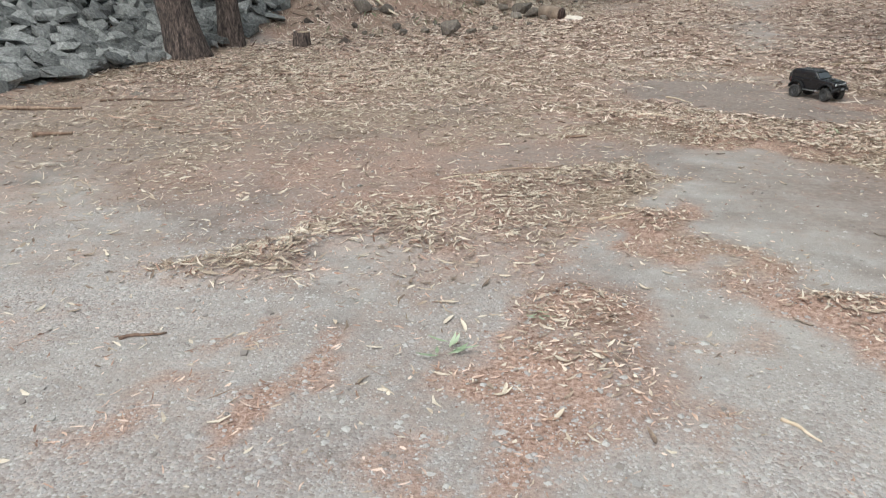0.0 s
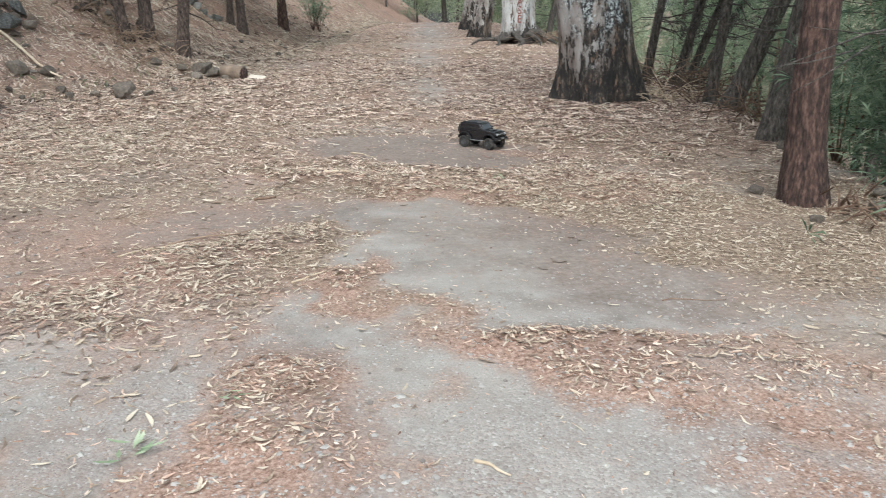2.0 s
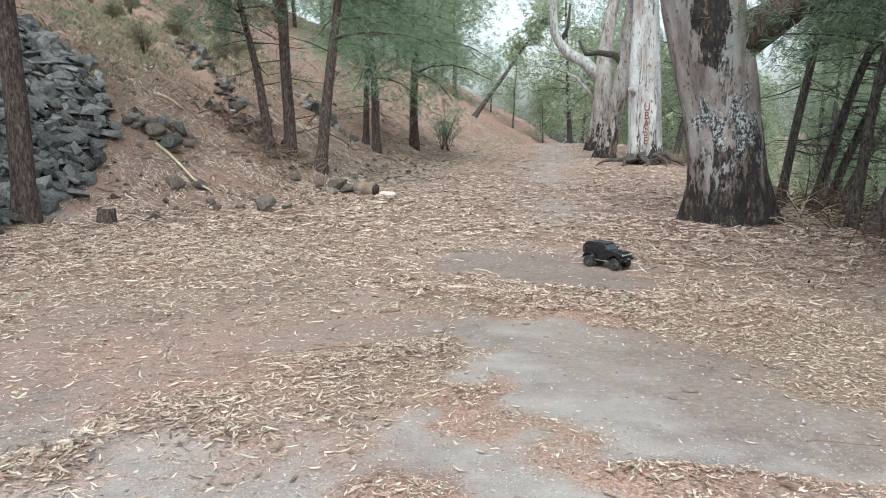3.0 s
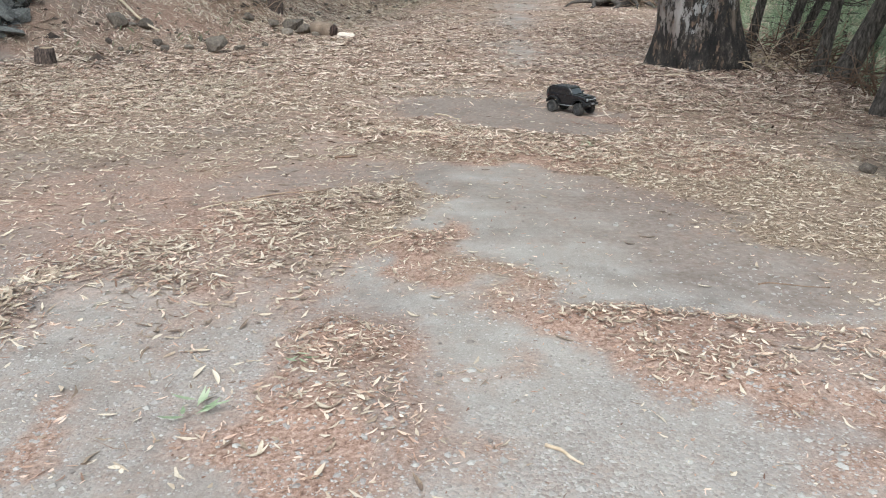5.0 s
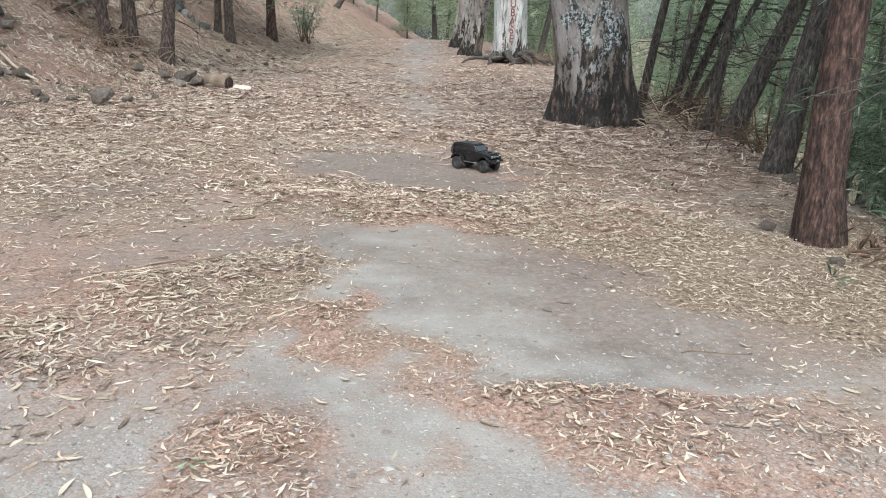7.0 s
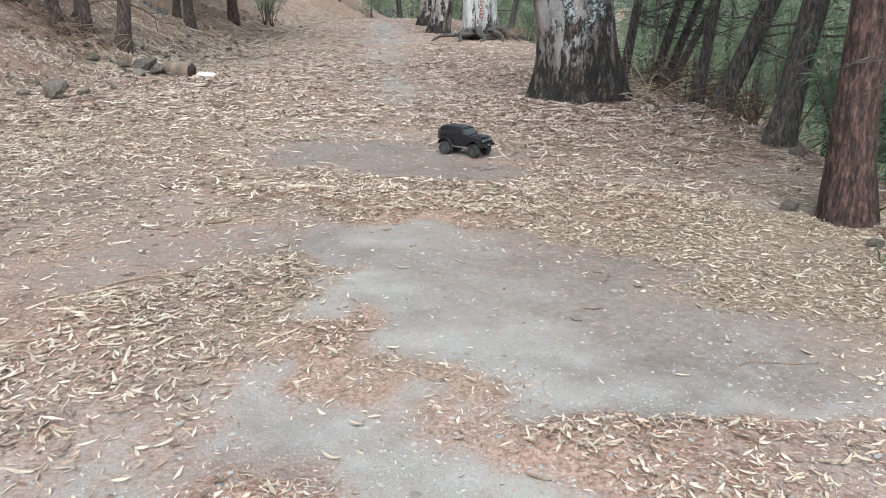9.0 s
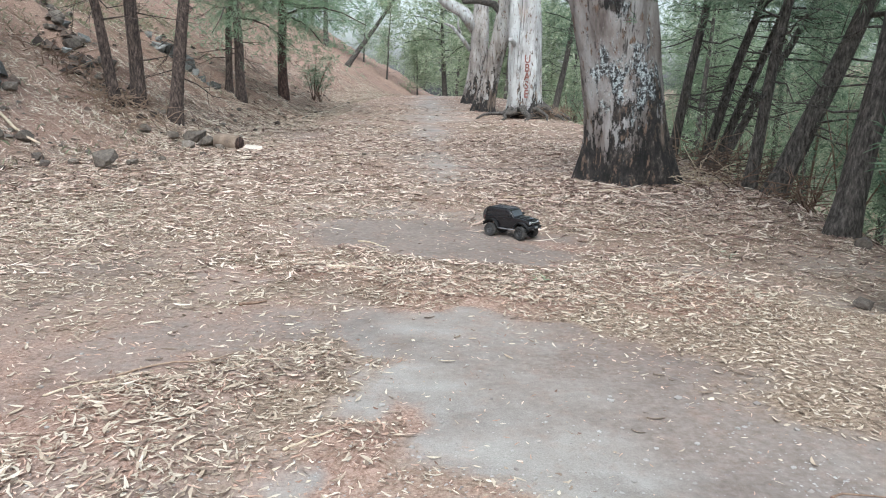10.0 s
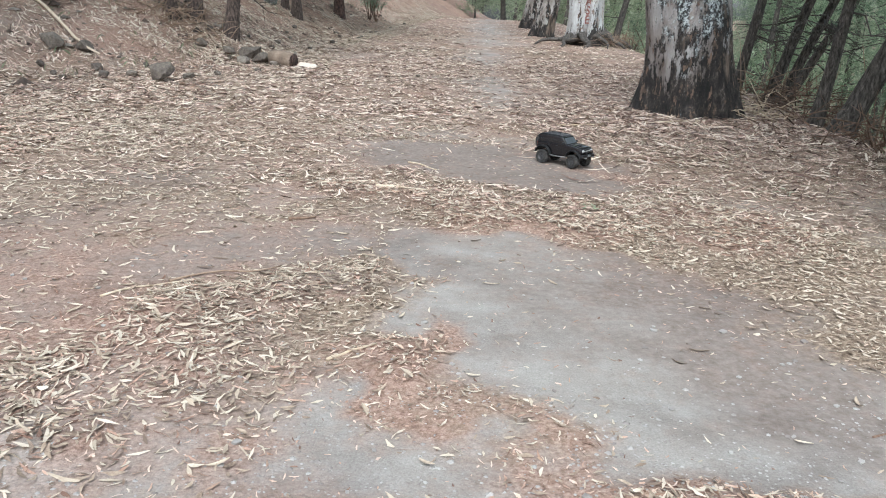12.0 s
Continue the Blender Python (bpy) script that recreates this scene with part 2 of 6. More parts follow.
def gum_bark(name, dark_top, pale, lichen_z, lichen_amount, fork_dark=0.0, warm=1.0):
    """Smooth grey-white gum bark with peeling plates, a dark rough foot and pale lichen."""
    m = bpy.data.materials.new(name)
    m.use_nodes = True
    n, l = m.node_tree.nodes, m.node_tree.links
    bsdf = n["Principled BSDF"]
    bsdf.inputs["Roughness"].default_value = 0.85
    pos = n.new("ShaderNodeTexCoord").outputs["Object"]

    def tex(scale, stretch, detail=6, rough=0.6):
        mp = n.new("ShaderNodeMapping")
        mp.inputs["Scale"].default_value = stretch
        l.new(pos, mp.inputs[0])
        t = n.new("ShaderNodeTexNoise")
        t.inputs["Scale"].default_value, t.inputs["Detail"].default_value, t.inputs["Roughness"].default_value = scale, detail, rough
        l.new(mp.outputs[0], t.inputs[0])
        return t.outputs[0]

    def ramp(src, stops):
        r = n.new("ShaderNodeValToRGB")
        e = r.color_ramp.elements
        for i, (p, c) in enumerate(stops):
            if i < 2:
                e[i].position, e[i].color = p, (*c, 1)
            else:
                e.new(p).color = (*c, 1)
        l.new(src, r.inputs[0])
        return r.outputs[0]

    def calc(op, a, b):
        x = n.new("ShaderNodeMath")
        x.operation = op
        for s, v in zip(x.inputs, (a, b)):
            if isinstance(v, (int, float)):
                s.default_value = v
            else:
                l.new(v, s)
        return x.outputs[0]

    def mixed(fac, a, b):
        x = n.new("ShaderNodeMix")
        x.data_type = "RGBA"
        l.new(fac, x.inputs["Factor"]), l.new(a, x.inputs["A"]), l.new(b, x.inputs["B"])
        return x.outputs["Result"]

    def rng(src, a, b):
        r = n.new("ShaderNodeMapRange")
        r.inputs[1].default_value, r.inputs[2].default_value = a, b
        l.new(src, r.inputs[0])
        return r.outputs[0]

    sep = n.new("ShaderNodeSeparateXYZ")
    l.new(pos, sep.inputs[0])
    z = sep.outputs["Z"]
    smooth = ramp(tex(3.2, (1, 1, 0.3), 9, 0.7), [(0.32, (pale[0] * 0.3, pale[1] * 0.27, pale[2] * 0.26)), (0.45, (pale[0] * 0.72, pale[1] * 0.69, pale[2] * 0.68)), (0.58, pale), (0.74, tuple(min(0.85, 1.4 * p) for p in pale))])
    rough_bark = ramp(tex(10, (1, 1, 0.6), 9, 0.78), [(0.39, (0.006, 0.006, 0.006)), (0.52, (0.022, 0.019, 0.018)), (0.61, (0.075, 0.06, 0.052)), (0.69, (0.34, 0.30, 0.27))])
    plates = tex(4.2, (1, 1, 0.33), 9, 0.72)
    lat = calc("SUBTRACT", calc("MULTIPLY", sep.outputs["X"], 0.89), calc("MULTIPLY", sep.outputs["Y"], 0.45))
    low = calc("ADD", calc("MULTIPLY", calc("SUBTRACT", z, dark_top), -0.115), calc("MULTIPLY", calc("ADD", lat, 0.13), 0.17))
    low = calc("ADD", low, calc("MULTIPLY", calc("MAXIMUM", calc("SUBTRACT", 0.5, z), 0.0), 0.8))
    low = calc("ADD", low, calc("MULTIPLY", calc("SUBTRACT", tex(5.5, (1, 1, 0.3), 8, 0.7), 0.5), 0.8))
    fork = calc("MULTIPLY", rng(z, 1.9, 2.7), rng(calc("ABSOLUTE", calc("ADD", lat, 0.36), 0), 0.3, 0.05))
    low = calc("ADD", low, calc("MULTIPLY", fork, fork_dark))
    ragged = calc("MULTIPLY", calc("SUBTRACT", tex(12, (1, 1, 0.4), 7, 0.75), 0.5), 0.55)
    mask = rng(calc("ADD", calc("ADD", low, plates), ragged), 0.545, 0.572)
    tint = ramp(tex(1.7, (1, 1, 0.45), 6, 0.65), [(0.36, (0.62, 0.545, 0.50)), (0.5, (1.0, 0.97, 0.95)), (0.66, (0.95, 1.0, 1.02))])
    wash = n.new("ShaderNodeMix")
    wash.data_type, wash.blend_type = "RGBA", "MULTIPLY"
    wash.inputs["Factor"].default_value = warm
    l.new(smooth, wash.inputs["A"]), l.new(tint, wash.inputs["B"])
    c = mixed(mask, wash.outputs["Result"], rough_bark)
    runs = calc("MULTIPLY", rng(tex(11, (1, 1, 0.07), 6, 0.7), 0.57, 0.62), 0.8)
    c = mixed(runs, c, rough_bark)
    flecks = rng(tex(12, (1, 1, 0.4), 6, 0.7), 0.58, 0.61)
    brown = ramp(tex(20, (1, 1, 0.4)), [(0.3, (0.03, 0.024, 0.02)), (0.7, (0.25, 0.165, 0.12))])
    c = mixed(flecks, c, brown)
    tan = rng(tex(2.0, (1, 1, 0.3), 5, 0.6), 0.58, 0.66)
    buff = ramp(tex(9, (1, 1, 0.3)), [(0.3, (0.2, 0.13, 0.095)), (0.7, (0.46, 0.37, 0.3))])
    c = mixed(calc("MULTIPLY", tan, 0.75), c, buff)
    if lichen_amount:
        dz = calc("ABSOLUTE", calc("SUBTRACT", z, lichen_z), 0)
        side = calc("ABSOLUTE", calc("ADD", lat, 0.13), 0)
        near = rng(calc("ADD", calc("ADD", calc("MULTIPLY", dz, 0.36), calc("MULTIPLY", side, 0.6)), calc("MULTIPLY", tex(4, (1, 1, 0.5), 8, 0.75), 2.3)), 1.4, 1.24)
        spots = ramp(tex(26, (1, 1, 0.85), 5, 0.75), [(0.44, (0.025, 0.025, 0.028)), (0.50, (0.07, 0.078, 0.085)), (0.54, (0.40, 0.45, 0.47)), (0.65, (0.62, 0.67, 0.67))])
        c = mixed(calc("MULTIPLY", near, lichen_amount), c, spots)
    l.new(c, bsdf.inputs["Base Color"])
    b = n.new("ShaderNodeBump")
    b.inputs["Strength"].default_value, b.inputs["Distance"].default_value = 1.0, 0.045
    l.new(calc("ADD", calc("MULTIPLY", mask, plates), tex(9, (1, 1, 0.3), 8, 0.7)), b.inputs["Height"])
    l.new(b.outputs[0], bsdf.inputs["Normal"])
    return m


GUM_NEAR = gum_bark("gum_bark_old", 1.25, (0.33, 0.318, 0.315), 1.4, 0.95, 0.75)
GUM_MOTTLED = gum_bark("gum_bark_mottled", 0.75, (0.47, 0.455, 0.44), 0, 0, 0.0, 0.7)
GUM_FAR = gum_bark("gum_bark_pale", -0.3, (0.50, 0.512, 0.515), 0, 0, 0.0, 0.25)


# ---- helpers for meshes ----
def link(name, bm, mat, parent=None, label="", smooth=True):
    me = bpy.data.meshes.new(name)
    bm.to_mesh(me)
    bm.free()
    me.materials.append(mat)
    if smooth:
        me.shade_smooth()
    ob = new(name, me)
    if parent is not None:
        ob.parent = parent
    if label:
        ob["label"] = label
    return ob


def part(name, bm, material, parent, label="", smooth=True):
    return link(name, bm, material, parent, label, smooth)


def data_mesh(name, verts, faces, mat, smooth=False):
    me = bpy.data.meshes.new(name)
    me.from_pydata(verts, [], faces)
    me.materials.append(mat)
    if smooth:
        me.shade_smooth()
    return me


def tube(bm, pts, radii, sides=10, rough=0.0, seed=0, flare=None, cap=True):
    """A tapered, uneven tube through pts."""
    rings = []
    pts = [Vector(p) for p in pts]
    ref = Vector((0.31, 0.95, 0.07))
    for i, (p, r) in enumerate(zip(pts, radii)):
        d = (pts[min(i + 1, len(pts) - 1)] - pts[max(i - 1, 0)]).normalized()
        a = d.cross(ref)
        if a.length < 1e-3:
            a = d.cross(Vector((1, 0, 0)))
        a.normalize()
        b = d.cross(a)
        ring = []
        for k in range(sides):
            w = 2 * math.pi * k / sides
            rr = r
            if rough:
                q = Vector((math.cos(w) * 1.7, math.sin(w) * 1.7, p.z * 0.8 + seed * 3.1))
                rr *= 1 + rough * noise.noise(q * 1.3) + rough * 0.5 * noise.noise(q * 4.1)
            if flare:
                rr *= 1 + flare(i, w)
            ring.append(bm.verts.new(p + (a * math.cos(w) + b * math.sin(w)) * rr))
        rings.append(ring)
    for r0, r1 in zip(rings, rings[1:]):
        for k in range(sides):
            bm.faces.new((r0[k], r0[(k + 1) % sides], r1[(k + 1) % sides], r1[k]))
    if cap:
        bm.faces.new(list(reversed(rings[0])))
        bm.faces.new(rings[-1])


def box(bm, lo, hi, bevel=0.0, m=None, segments=1):
    g = bmesh.ops.create_cube(bm, size=1)
    c, s = (Vector(lo) + Vector(hi)) / 2, Vector(hi) - Vector(lo)
    for v in g["verts"]:
        v.co = Vector((v.co.x * s.x, v.co.y * s.y, v.co.z * s.z)) + c
    if bevel:
        edges = list({e for v in g["verts"] for e in v.link_edges})
        made = bmesh.ops.bevel(bm, geom=edges, offset=bevel, segments=segments, affect="EDGES", profile=0.5)
        verts = list({v for f in made["faces"] for v in f.verts} | {v for v in g["verts"] if v.is_valid})
    else:
        verts = g["verts"]
    if m is not None:
        for v in verts:
            v.co = m @ v.co
    return verts


# ---- the lie of the land ----
AX, AY, OX, OY = 0.259, 0.966, 0.3, 0.7      # the trail's direction and origin


def su(x, y):
    return (x - OX) * AX + (y - OY) * AY, (x - OX) * AY - (y - OY) * AX


def xy(s, u):
    return OX + s * AX + u * AY, OY + s * AY - u * AX


FOOT_S, FOOT_U = (-40, 2, 8.5, 11.5, 14.5, 20, 34, 44, 50, 80), (-8.0, -7.2, -6.6, -4.9, -3.7, -3.5, -3.4, -2.6, -1.4, 3.0)
EDGE_S, EDGE_U = (-40, 3, 7.4, 10, 14, 30, 50), (3.2, 3.2, 3.7, 4.0, 4.2, 4.2, 4.0)


def base_height(x, y):
    s, u = su(x, y)
    rise = 0.012 * np.maximum(0, s - 6) * (s < 47) + (s >= 47) * (0.492 - 0.05 * (s - 47))
    d = np.maximum(0, np.interp(s, FOOT_S, FOOT_U) - u)
    hill = 0.62 * (np.sqrt(d * d + 0.5) - 0.707)
    hill = 30 * (1 - np.exp(-hill / 30))
    e = np.maximum(0, u - np.interp(s, EDGE_S, EDGE_U))
    drop = 0.75 * (np.sqrt(e * e + 0.3) - 0.5477)
    drop = 5.0 * (1 - np.exp(-drop / 5.0))
    far = np.maximum(0, u - 25) * 0.25
    return rise + hill - drop + np.minimum(far, 20)


def wave(x, y, scale, seed):
    """Smooth value noise in -1..1 over numpy arrays."""
    x, y = np.asarray(x) * scale + seed * 17.3, np.asarray(y) * scale - seed * 9.1
    xi, yi = np.floor(x), np.floor(y)
    fx, fy = x - xi, y - yi
    fx, fy = fx * fx * (3 - 2 * fx), fy * fy * (3 - 2 * fy)

    def rnd(a, b):
        v = np.sin(a * 127.1 + b * 311.7 + seed * 74.7) * 43758.5453
        return 2 * (v - np.floor(v)) - 1
    return (rnd(xi, yi) * (1 - fx) + rnd(xi + 1, yi) * fx) * (1 - fy) + (rnd(xi, yi + 1) * (1 - fx) + rnd(xi + 1, yi + 1) * fx) * fy


# swept bare ground and heaps of leaves: x, y, half-length, half-width, degrees, strength
BARE = [(1.75, 3.72, 1.22, 0.62, 121, 1.0), (2.25, 7.05, 1.28, 0.62, 144, 0.95), (0.6, 3.2, 0.45, 0.2, 95, 0.95), (1.35, 4.75, 0.55, 0.42, 100, 0.9), (1.25, 1.87, 0.89, 0.45, 136, 1.0),
        (-1.01, 2.23, 0.64, 0.49, 75, 1.0), (-0.82, 1.55, 0.6, 0.22, 179, 1.0), (0.95, 2.2, 0.73, 0.31, 96, 1.0), (-0.13, 1.7, 0.36, 0.26, 143, 0.75),
        (0.30, 4.95, 0.6, 0.40, 20, 0.6), (-0.4, 3.0, 0.34, 0.17, 60, 0.9), (1.95, 4.4, 0.85, 0.45, 135, 0.75), (0.3, 1.3, 1.6, 0.3, 0, 0.9)]
THIN = [(-0.15, 4.92, 0.9, 0.26, 22, 0.6), (0.55, 6.1, 0.35, 0.28, 100, 0.6), (-1.09, 4.5, 0.9, 0.6, 143, 0.4), (-1.3, 3.6, 0.6, 0.36, 36, 0.45), (1.0, 5.2, 1.1, 0.35, 170, 0.45)]
STREAK = [(-0.92, 1.8, 0.34, 0.06, 60, 0.5), (-0.5, 2.1, 0.45, 0.07, 82, 0.6), (-0.1, 1.6, 0.3, 0.08, 95, 0.55), (0.19, 1.55, 0.22, 0.09, 80, 0.55), (0.54, 1.43, 0.12, 0.1, 60, 0.6), (1.02, 1.32, 0.2, 0.09, 150, 0.55),
          (0.93, 3.4, 0.52, 0.12, 122, 0.65), (1.88, 1.58, 0.28, 0.14, 150, 0.5), (2.07, 1.25, 0.3, 0.2, 140, 0.5), (-0.75, 2.28, 0.2, 0.05, 60, 0.5), (0.24, 1.95, 0.3, 0.12, 75, 0.5), (1.75, 5.32, 0.55, 0.12, 165, 0.6), (1.35, 6.5, 0.5, 0.14, 140, 0.5), (2.2, 5.0, 0.6, 0.14, 150, 0.5), (3.1, 6.6, 0.5, 0.16, 140, 0.5)]
HEAP = [(0.27, 4.28, 0.58, 0.13, 24, 1.0), (-0.12, 3.64, 0.6, 0.4, 42, 0.7), (0.84, 3.70, 0.22, 0.13, 110, 0.85), (1.55, 2.70, 0.36, 0.15, 160, 1.0),
        (1.66, 5.72, 0.98, 0.30, 142, 0.9), (0.43, 2.46, 0.46, 0.24, 97, 0.78), (1.85, 2.36, 0.72, 0.22, 140, 0.75), (-0.95, 3.02, 0.42, 0.12, 33, 0.9),
        (3.0, 5.3, 0.6, 0.4, 140, 0.8)]


def blobs(x, y, rows, warp=0.16):
    x, y = np.asarray(x, float), np.asarray(y, float)
    xw = x + warp * wave(x, y, 2.6, 3) + warp * 0.6 * wave(x, y, 7, 5)
    yw = y + warp * wave(x, y, 2.6, 4) + warp * 0.6 * wave(x, y, 7, 6)
    out = np.zeros_like(x)
    for cx, cy, a, b, deg, k in rows:
        c, s = math.cos(radians(deg)), math.sin(radians(deg))
        p, q = (xw - cx) * c + (yw - cy) * s, (yw - cy) * c - (xw - cx) * s
        d = np.sqrt((p / a) ** 2 + (q / b) ** 2)
        out = np.maximum(out, k * np.clip((1.18 - d) / 0.36, 0, 1))
    return out


def cover(x, y):
    """How thickly the leaves lie, 0 to 1."""
    s, u = su(x, y)
    c = 0.68 + 0.26 * wave(x, y, 0.7, 1) + 0.24 * wave(x, y, 2.3, 2)
    c *= 0.22 + 0.78 * np.clip((s - 1.7) / 1.9, 0, 1)
    c *= 1 - blobs(x, y, THIN)
    c *= 1 - 0.42 * np.clip((-u - 0.5) / 1.5, 0, 1) * np.clip((6.8 - s) / 2.5, 0, 1)
    c *= 1 - blobs(x, y, BARE)
    trail = np.clip(1.0 - np.abs(u - 0.1 - 0.25 * wave(s, s * 0, 0.15, 8)) / (0.55 + 0.05 * np.clip(s - 8, 0, 20)), 0, 1) * np.clip((s - 8.5) / 2.5, 0, 1)
    c *= 1 - 0.62 * trail
    c *= 1 - 0.35 * np.clip((s - 14) / 20, 0, 1)
    c = np.maximum(c, blobs(x, y, HEAP, 0.2) * np.clip(0.66 + 0.34 * wave(x, y, 4, 91) + 0.24 * wave(x, y, 11, 92), 0, 1))
    d = np.interp(s, FOOT_S, FOOT_U) - u
    c *= 1 - 0.45 * np.clip(d / 1.5, 0, 1)
    return np.clip(c, 0, 1)


def crumb(x, y):
    """How much reddish bark crumb lies on the dust, 0 to 1."""
    s, u = su(x, y)
    c = 0.33 + 0.25 * wave(x, y, 0.9, 11) + (0.15 + 0.2 * np.clip(3.2 - s, 0, 1)) * wave(x, y, 3.1, 12)
    c *= 1 - 0.85 * blobs(x, y, BARE, 0.2)
    c *= 0.45 + 0.55 * np.clip((s - 1.6) / 1.6, 0, 1)
    d = np.interp(s, FOOT_S, FOOT_U) - u
    c = c - 0.45 * np.clip(1.0 - np.abs(u - 0.1) / (0.7 + 0.05 * np.clip(s - 8, 0, 20)), 0, 1) * np.clip((s - 8.5) / 2.5, 0, 1)
    rim = [(px, py, a * 1.25 + 0.1, w * 1.3 + 0.1, g, 0.22 if i in (0, 1, 4, 7) else 0.5) for i, (px, py, a, w, g, k) in enumerate(HEAP)]
    c = c + blobs(x, y, rim, 0.25) + blobs(x, y, STREAK, 0.12)
    c = c + np.clip(d, 0, 1) * (0.5 * wave(x, y, 1.1, 14) + 0.4 * wave(x, y, 2.7, 15))
    return np.clip(c + 0.45 * np.clip((d + 0.5) / 2, 0, 1) + (0.2 * np.clip((s - 5) / 2, 0, 1) + 0.2 * np.clip((s - 9) / 8, 0, 1)) * (1 - blobs(x, y, BARE, 0.2)), 0, 1)


LOAM = [(3.35, 4.3, 1.0, 0.7, 130, 0.7), (2.4, 7.0, 1.35, 0.68, 144, 0.9), (2.5, 3.5, 0.95, 0.7, 120, 0.58), (1.8, 4.1, 1.0, 0.5, 121, 0.3), (-1.2, 4.4, 1.3, 1.0, 143, 0.8), (0.4, 5.0, 1.0, 0.5, 20, 0.55), (2.5, 4.5, 0.9, 0.5, 130, 0.6), (3.3, 6.4, 0.7, 0.4, 140, 0.6)]


def loam(x, y):
    """How much dark brown earth shows through the dust, 0 to 1."""
    s, u = su(x, y)
    d = np.interp(s, FOOT_S, FOOT_U) - u
    return np.clip(blobs(x, y, LOAM, 0.3) + 0.18 + 0.15 * wave(x, y, 0.8, 71) + 0.75 * np.clip((-u - 0.4) / 1.8, 0, 1) * np.clip((s - 2.4) / 1.2, 0, 1) * np.clip((8 - s) / 3, 0, 1) + 0.5 * np.clip(d, 0, 1) + blobs(x, y, SCARP, 0.3), 0, 1)


def gravel(x, y):
    """How stony the dust is, 0 to 1."""
    s, u = su(x, y)
    return np.clip(1.2 - s / 2.3, 0.0, 0.62) + 0.2 * wave(x, y, 2.1, 73)


SCARP = [(-3.45, 20.6, 1.5, 0.5, -62, 1.0), (-2.5, 18.6, 1.4, 0.5, -65, 0.9), (-0.45, 23.1, 1.1, 0.5, -35, 0.9), (-3.15, 14.5, 0.55, 0.4, 20, 0.9), (-1.6, 16.9, 0.8, 0.5, -40, 0.7)]


def height(x, y):
    s, u = su(x, y)
    z = base_height(x, y)
    d = np.maximum(0, np.interp(s, FOOT_S, FOOT_U) - u)
    e = np.maximum(0, u - np.interp(s, EDGE_S, EDGE_U))
    z = z + 0.012 * wave(x, y, 1.1, 21) + 0.006 * wave(x, y, 4.3, 22)
    z = z + np.clip(d / 3, 0, 1) * (0.28 * wave(x, y, 0.45, 23) + 0.14 * wave(x, y, 1.4, 24) + 0.09 * wave(x, y, 2.7, 27) + 0.04 * wave(x, y, 5.3, 25)) + np.clip(e / 3, 0, 1) * 0.25 * wave(x, y, 0.6, 26)
    z = z + blobs(x, y, SCARP, 0.3) * (0.42 * np.abs(wave(x, y, 1.8, 28)) + 0.2 * wave(x, y, 3.6, 29) - 0.16)
    return z + 0.03 * blobs(x, y, HEAP, 0.1) - 0.006 * blobs(x, y, BARE, 0.2)


def at_ground(x, y, sink=0.0):
    return float(height(np.array([x]), np.array([y]))[0]) - sink


def graded(lo, hi, fine_lo, fine_hi, step, grow):
    v = list(np.arange(fine_lo, fine_hi, step))
    s, x = step, fine_lo
    left = []
    while x > lo:
        s *= grow
        x -= s
        left.append(x)
    s, x = step, v[-1]
    right = []
    while x < hi:
        s *= grow
        x += s
        right.append(x)
    return np.array(left[::-1] + v + right)


S = graded(-60, 600, 0.0, 9.0, 0.06, 1.011)
U = graded(-300, 300, -4.5, 4.5, 0.06, 1.03)
gs, gu = np.meshgrid(S, U, indexing="ij")
gx, gy = xy(gs, gu)
gz = height(gx.ravel(), gy.ravel())
nu = len(U)
verts = np.column_stack((gx.ravel(), gy.ravel(), gz))
i0 = (np.arange(len(S) - 1)[:, None] * nu + np.arange(nu - 1)[None, :]).ravel()
quads = np.column_stack((i0, i0 + nu, i0 + nu + 1, i0 + 1))
me = data_mesh("ground", verts.tolist(), quads.tolist(), GROUND, True)
for key, values in (("cover", cover(gx.ravel(), gy.ravel()) * (1 - 0.75 * blobs(gx.ravel(), gy.ravel(), HEAP, 0.2))), ("crumb", crumb(gx.ravel(), gy.ravel())), ("loam", loam(gx.ravel(), gy.ravel())), ("gravel", gravel(gx.ravel(), gy.ravel()))):
    me.attributes.new(key, "FLOAT", "POINT").data.foreach_set("value", values.astype(np.float32))
ground = tagged(new("ground", me), "dusty grey trail ground with swept bare patches, bark crumbs and leaf litter", "ground", kind="structure")


# ---- leaf litter, shreds, pebbles: far too many to count ----
def scatter(count, s_range, u_range, chance, seed):
    r = np.random.default_rng(seed)
    s = s_range[0] + (s_range[1] - s_range[0]) * r.random(count)
    u = u_range[0] + (u_range[1] - u_range[0]) * r.random(count)
    x, y = xy(s, u)
    keep = r.random(count) < chance(x, y, s, u)
    return x[keep], y[keep], r


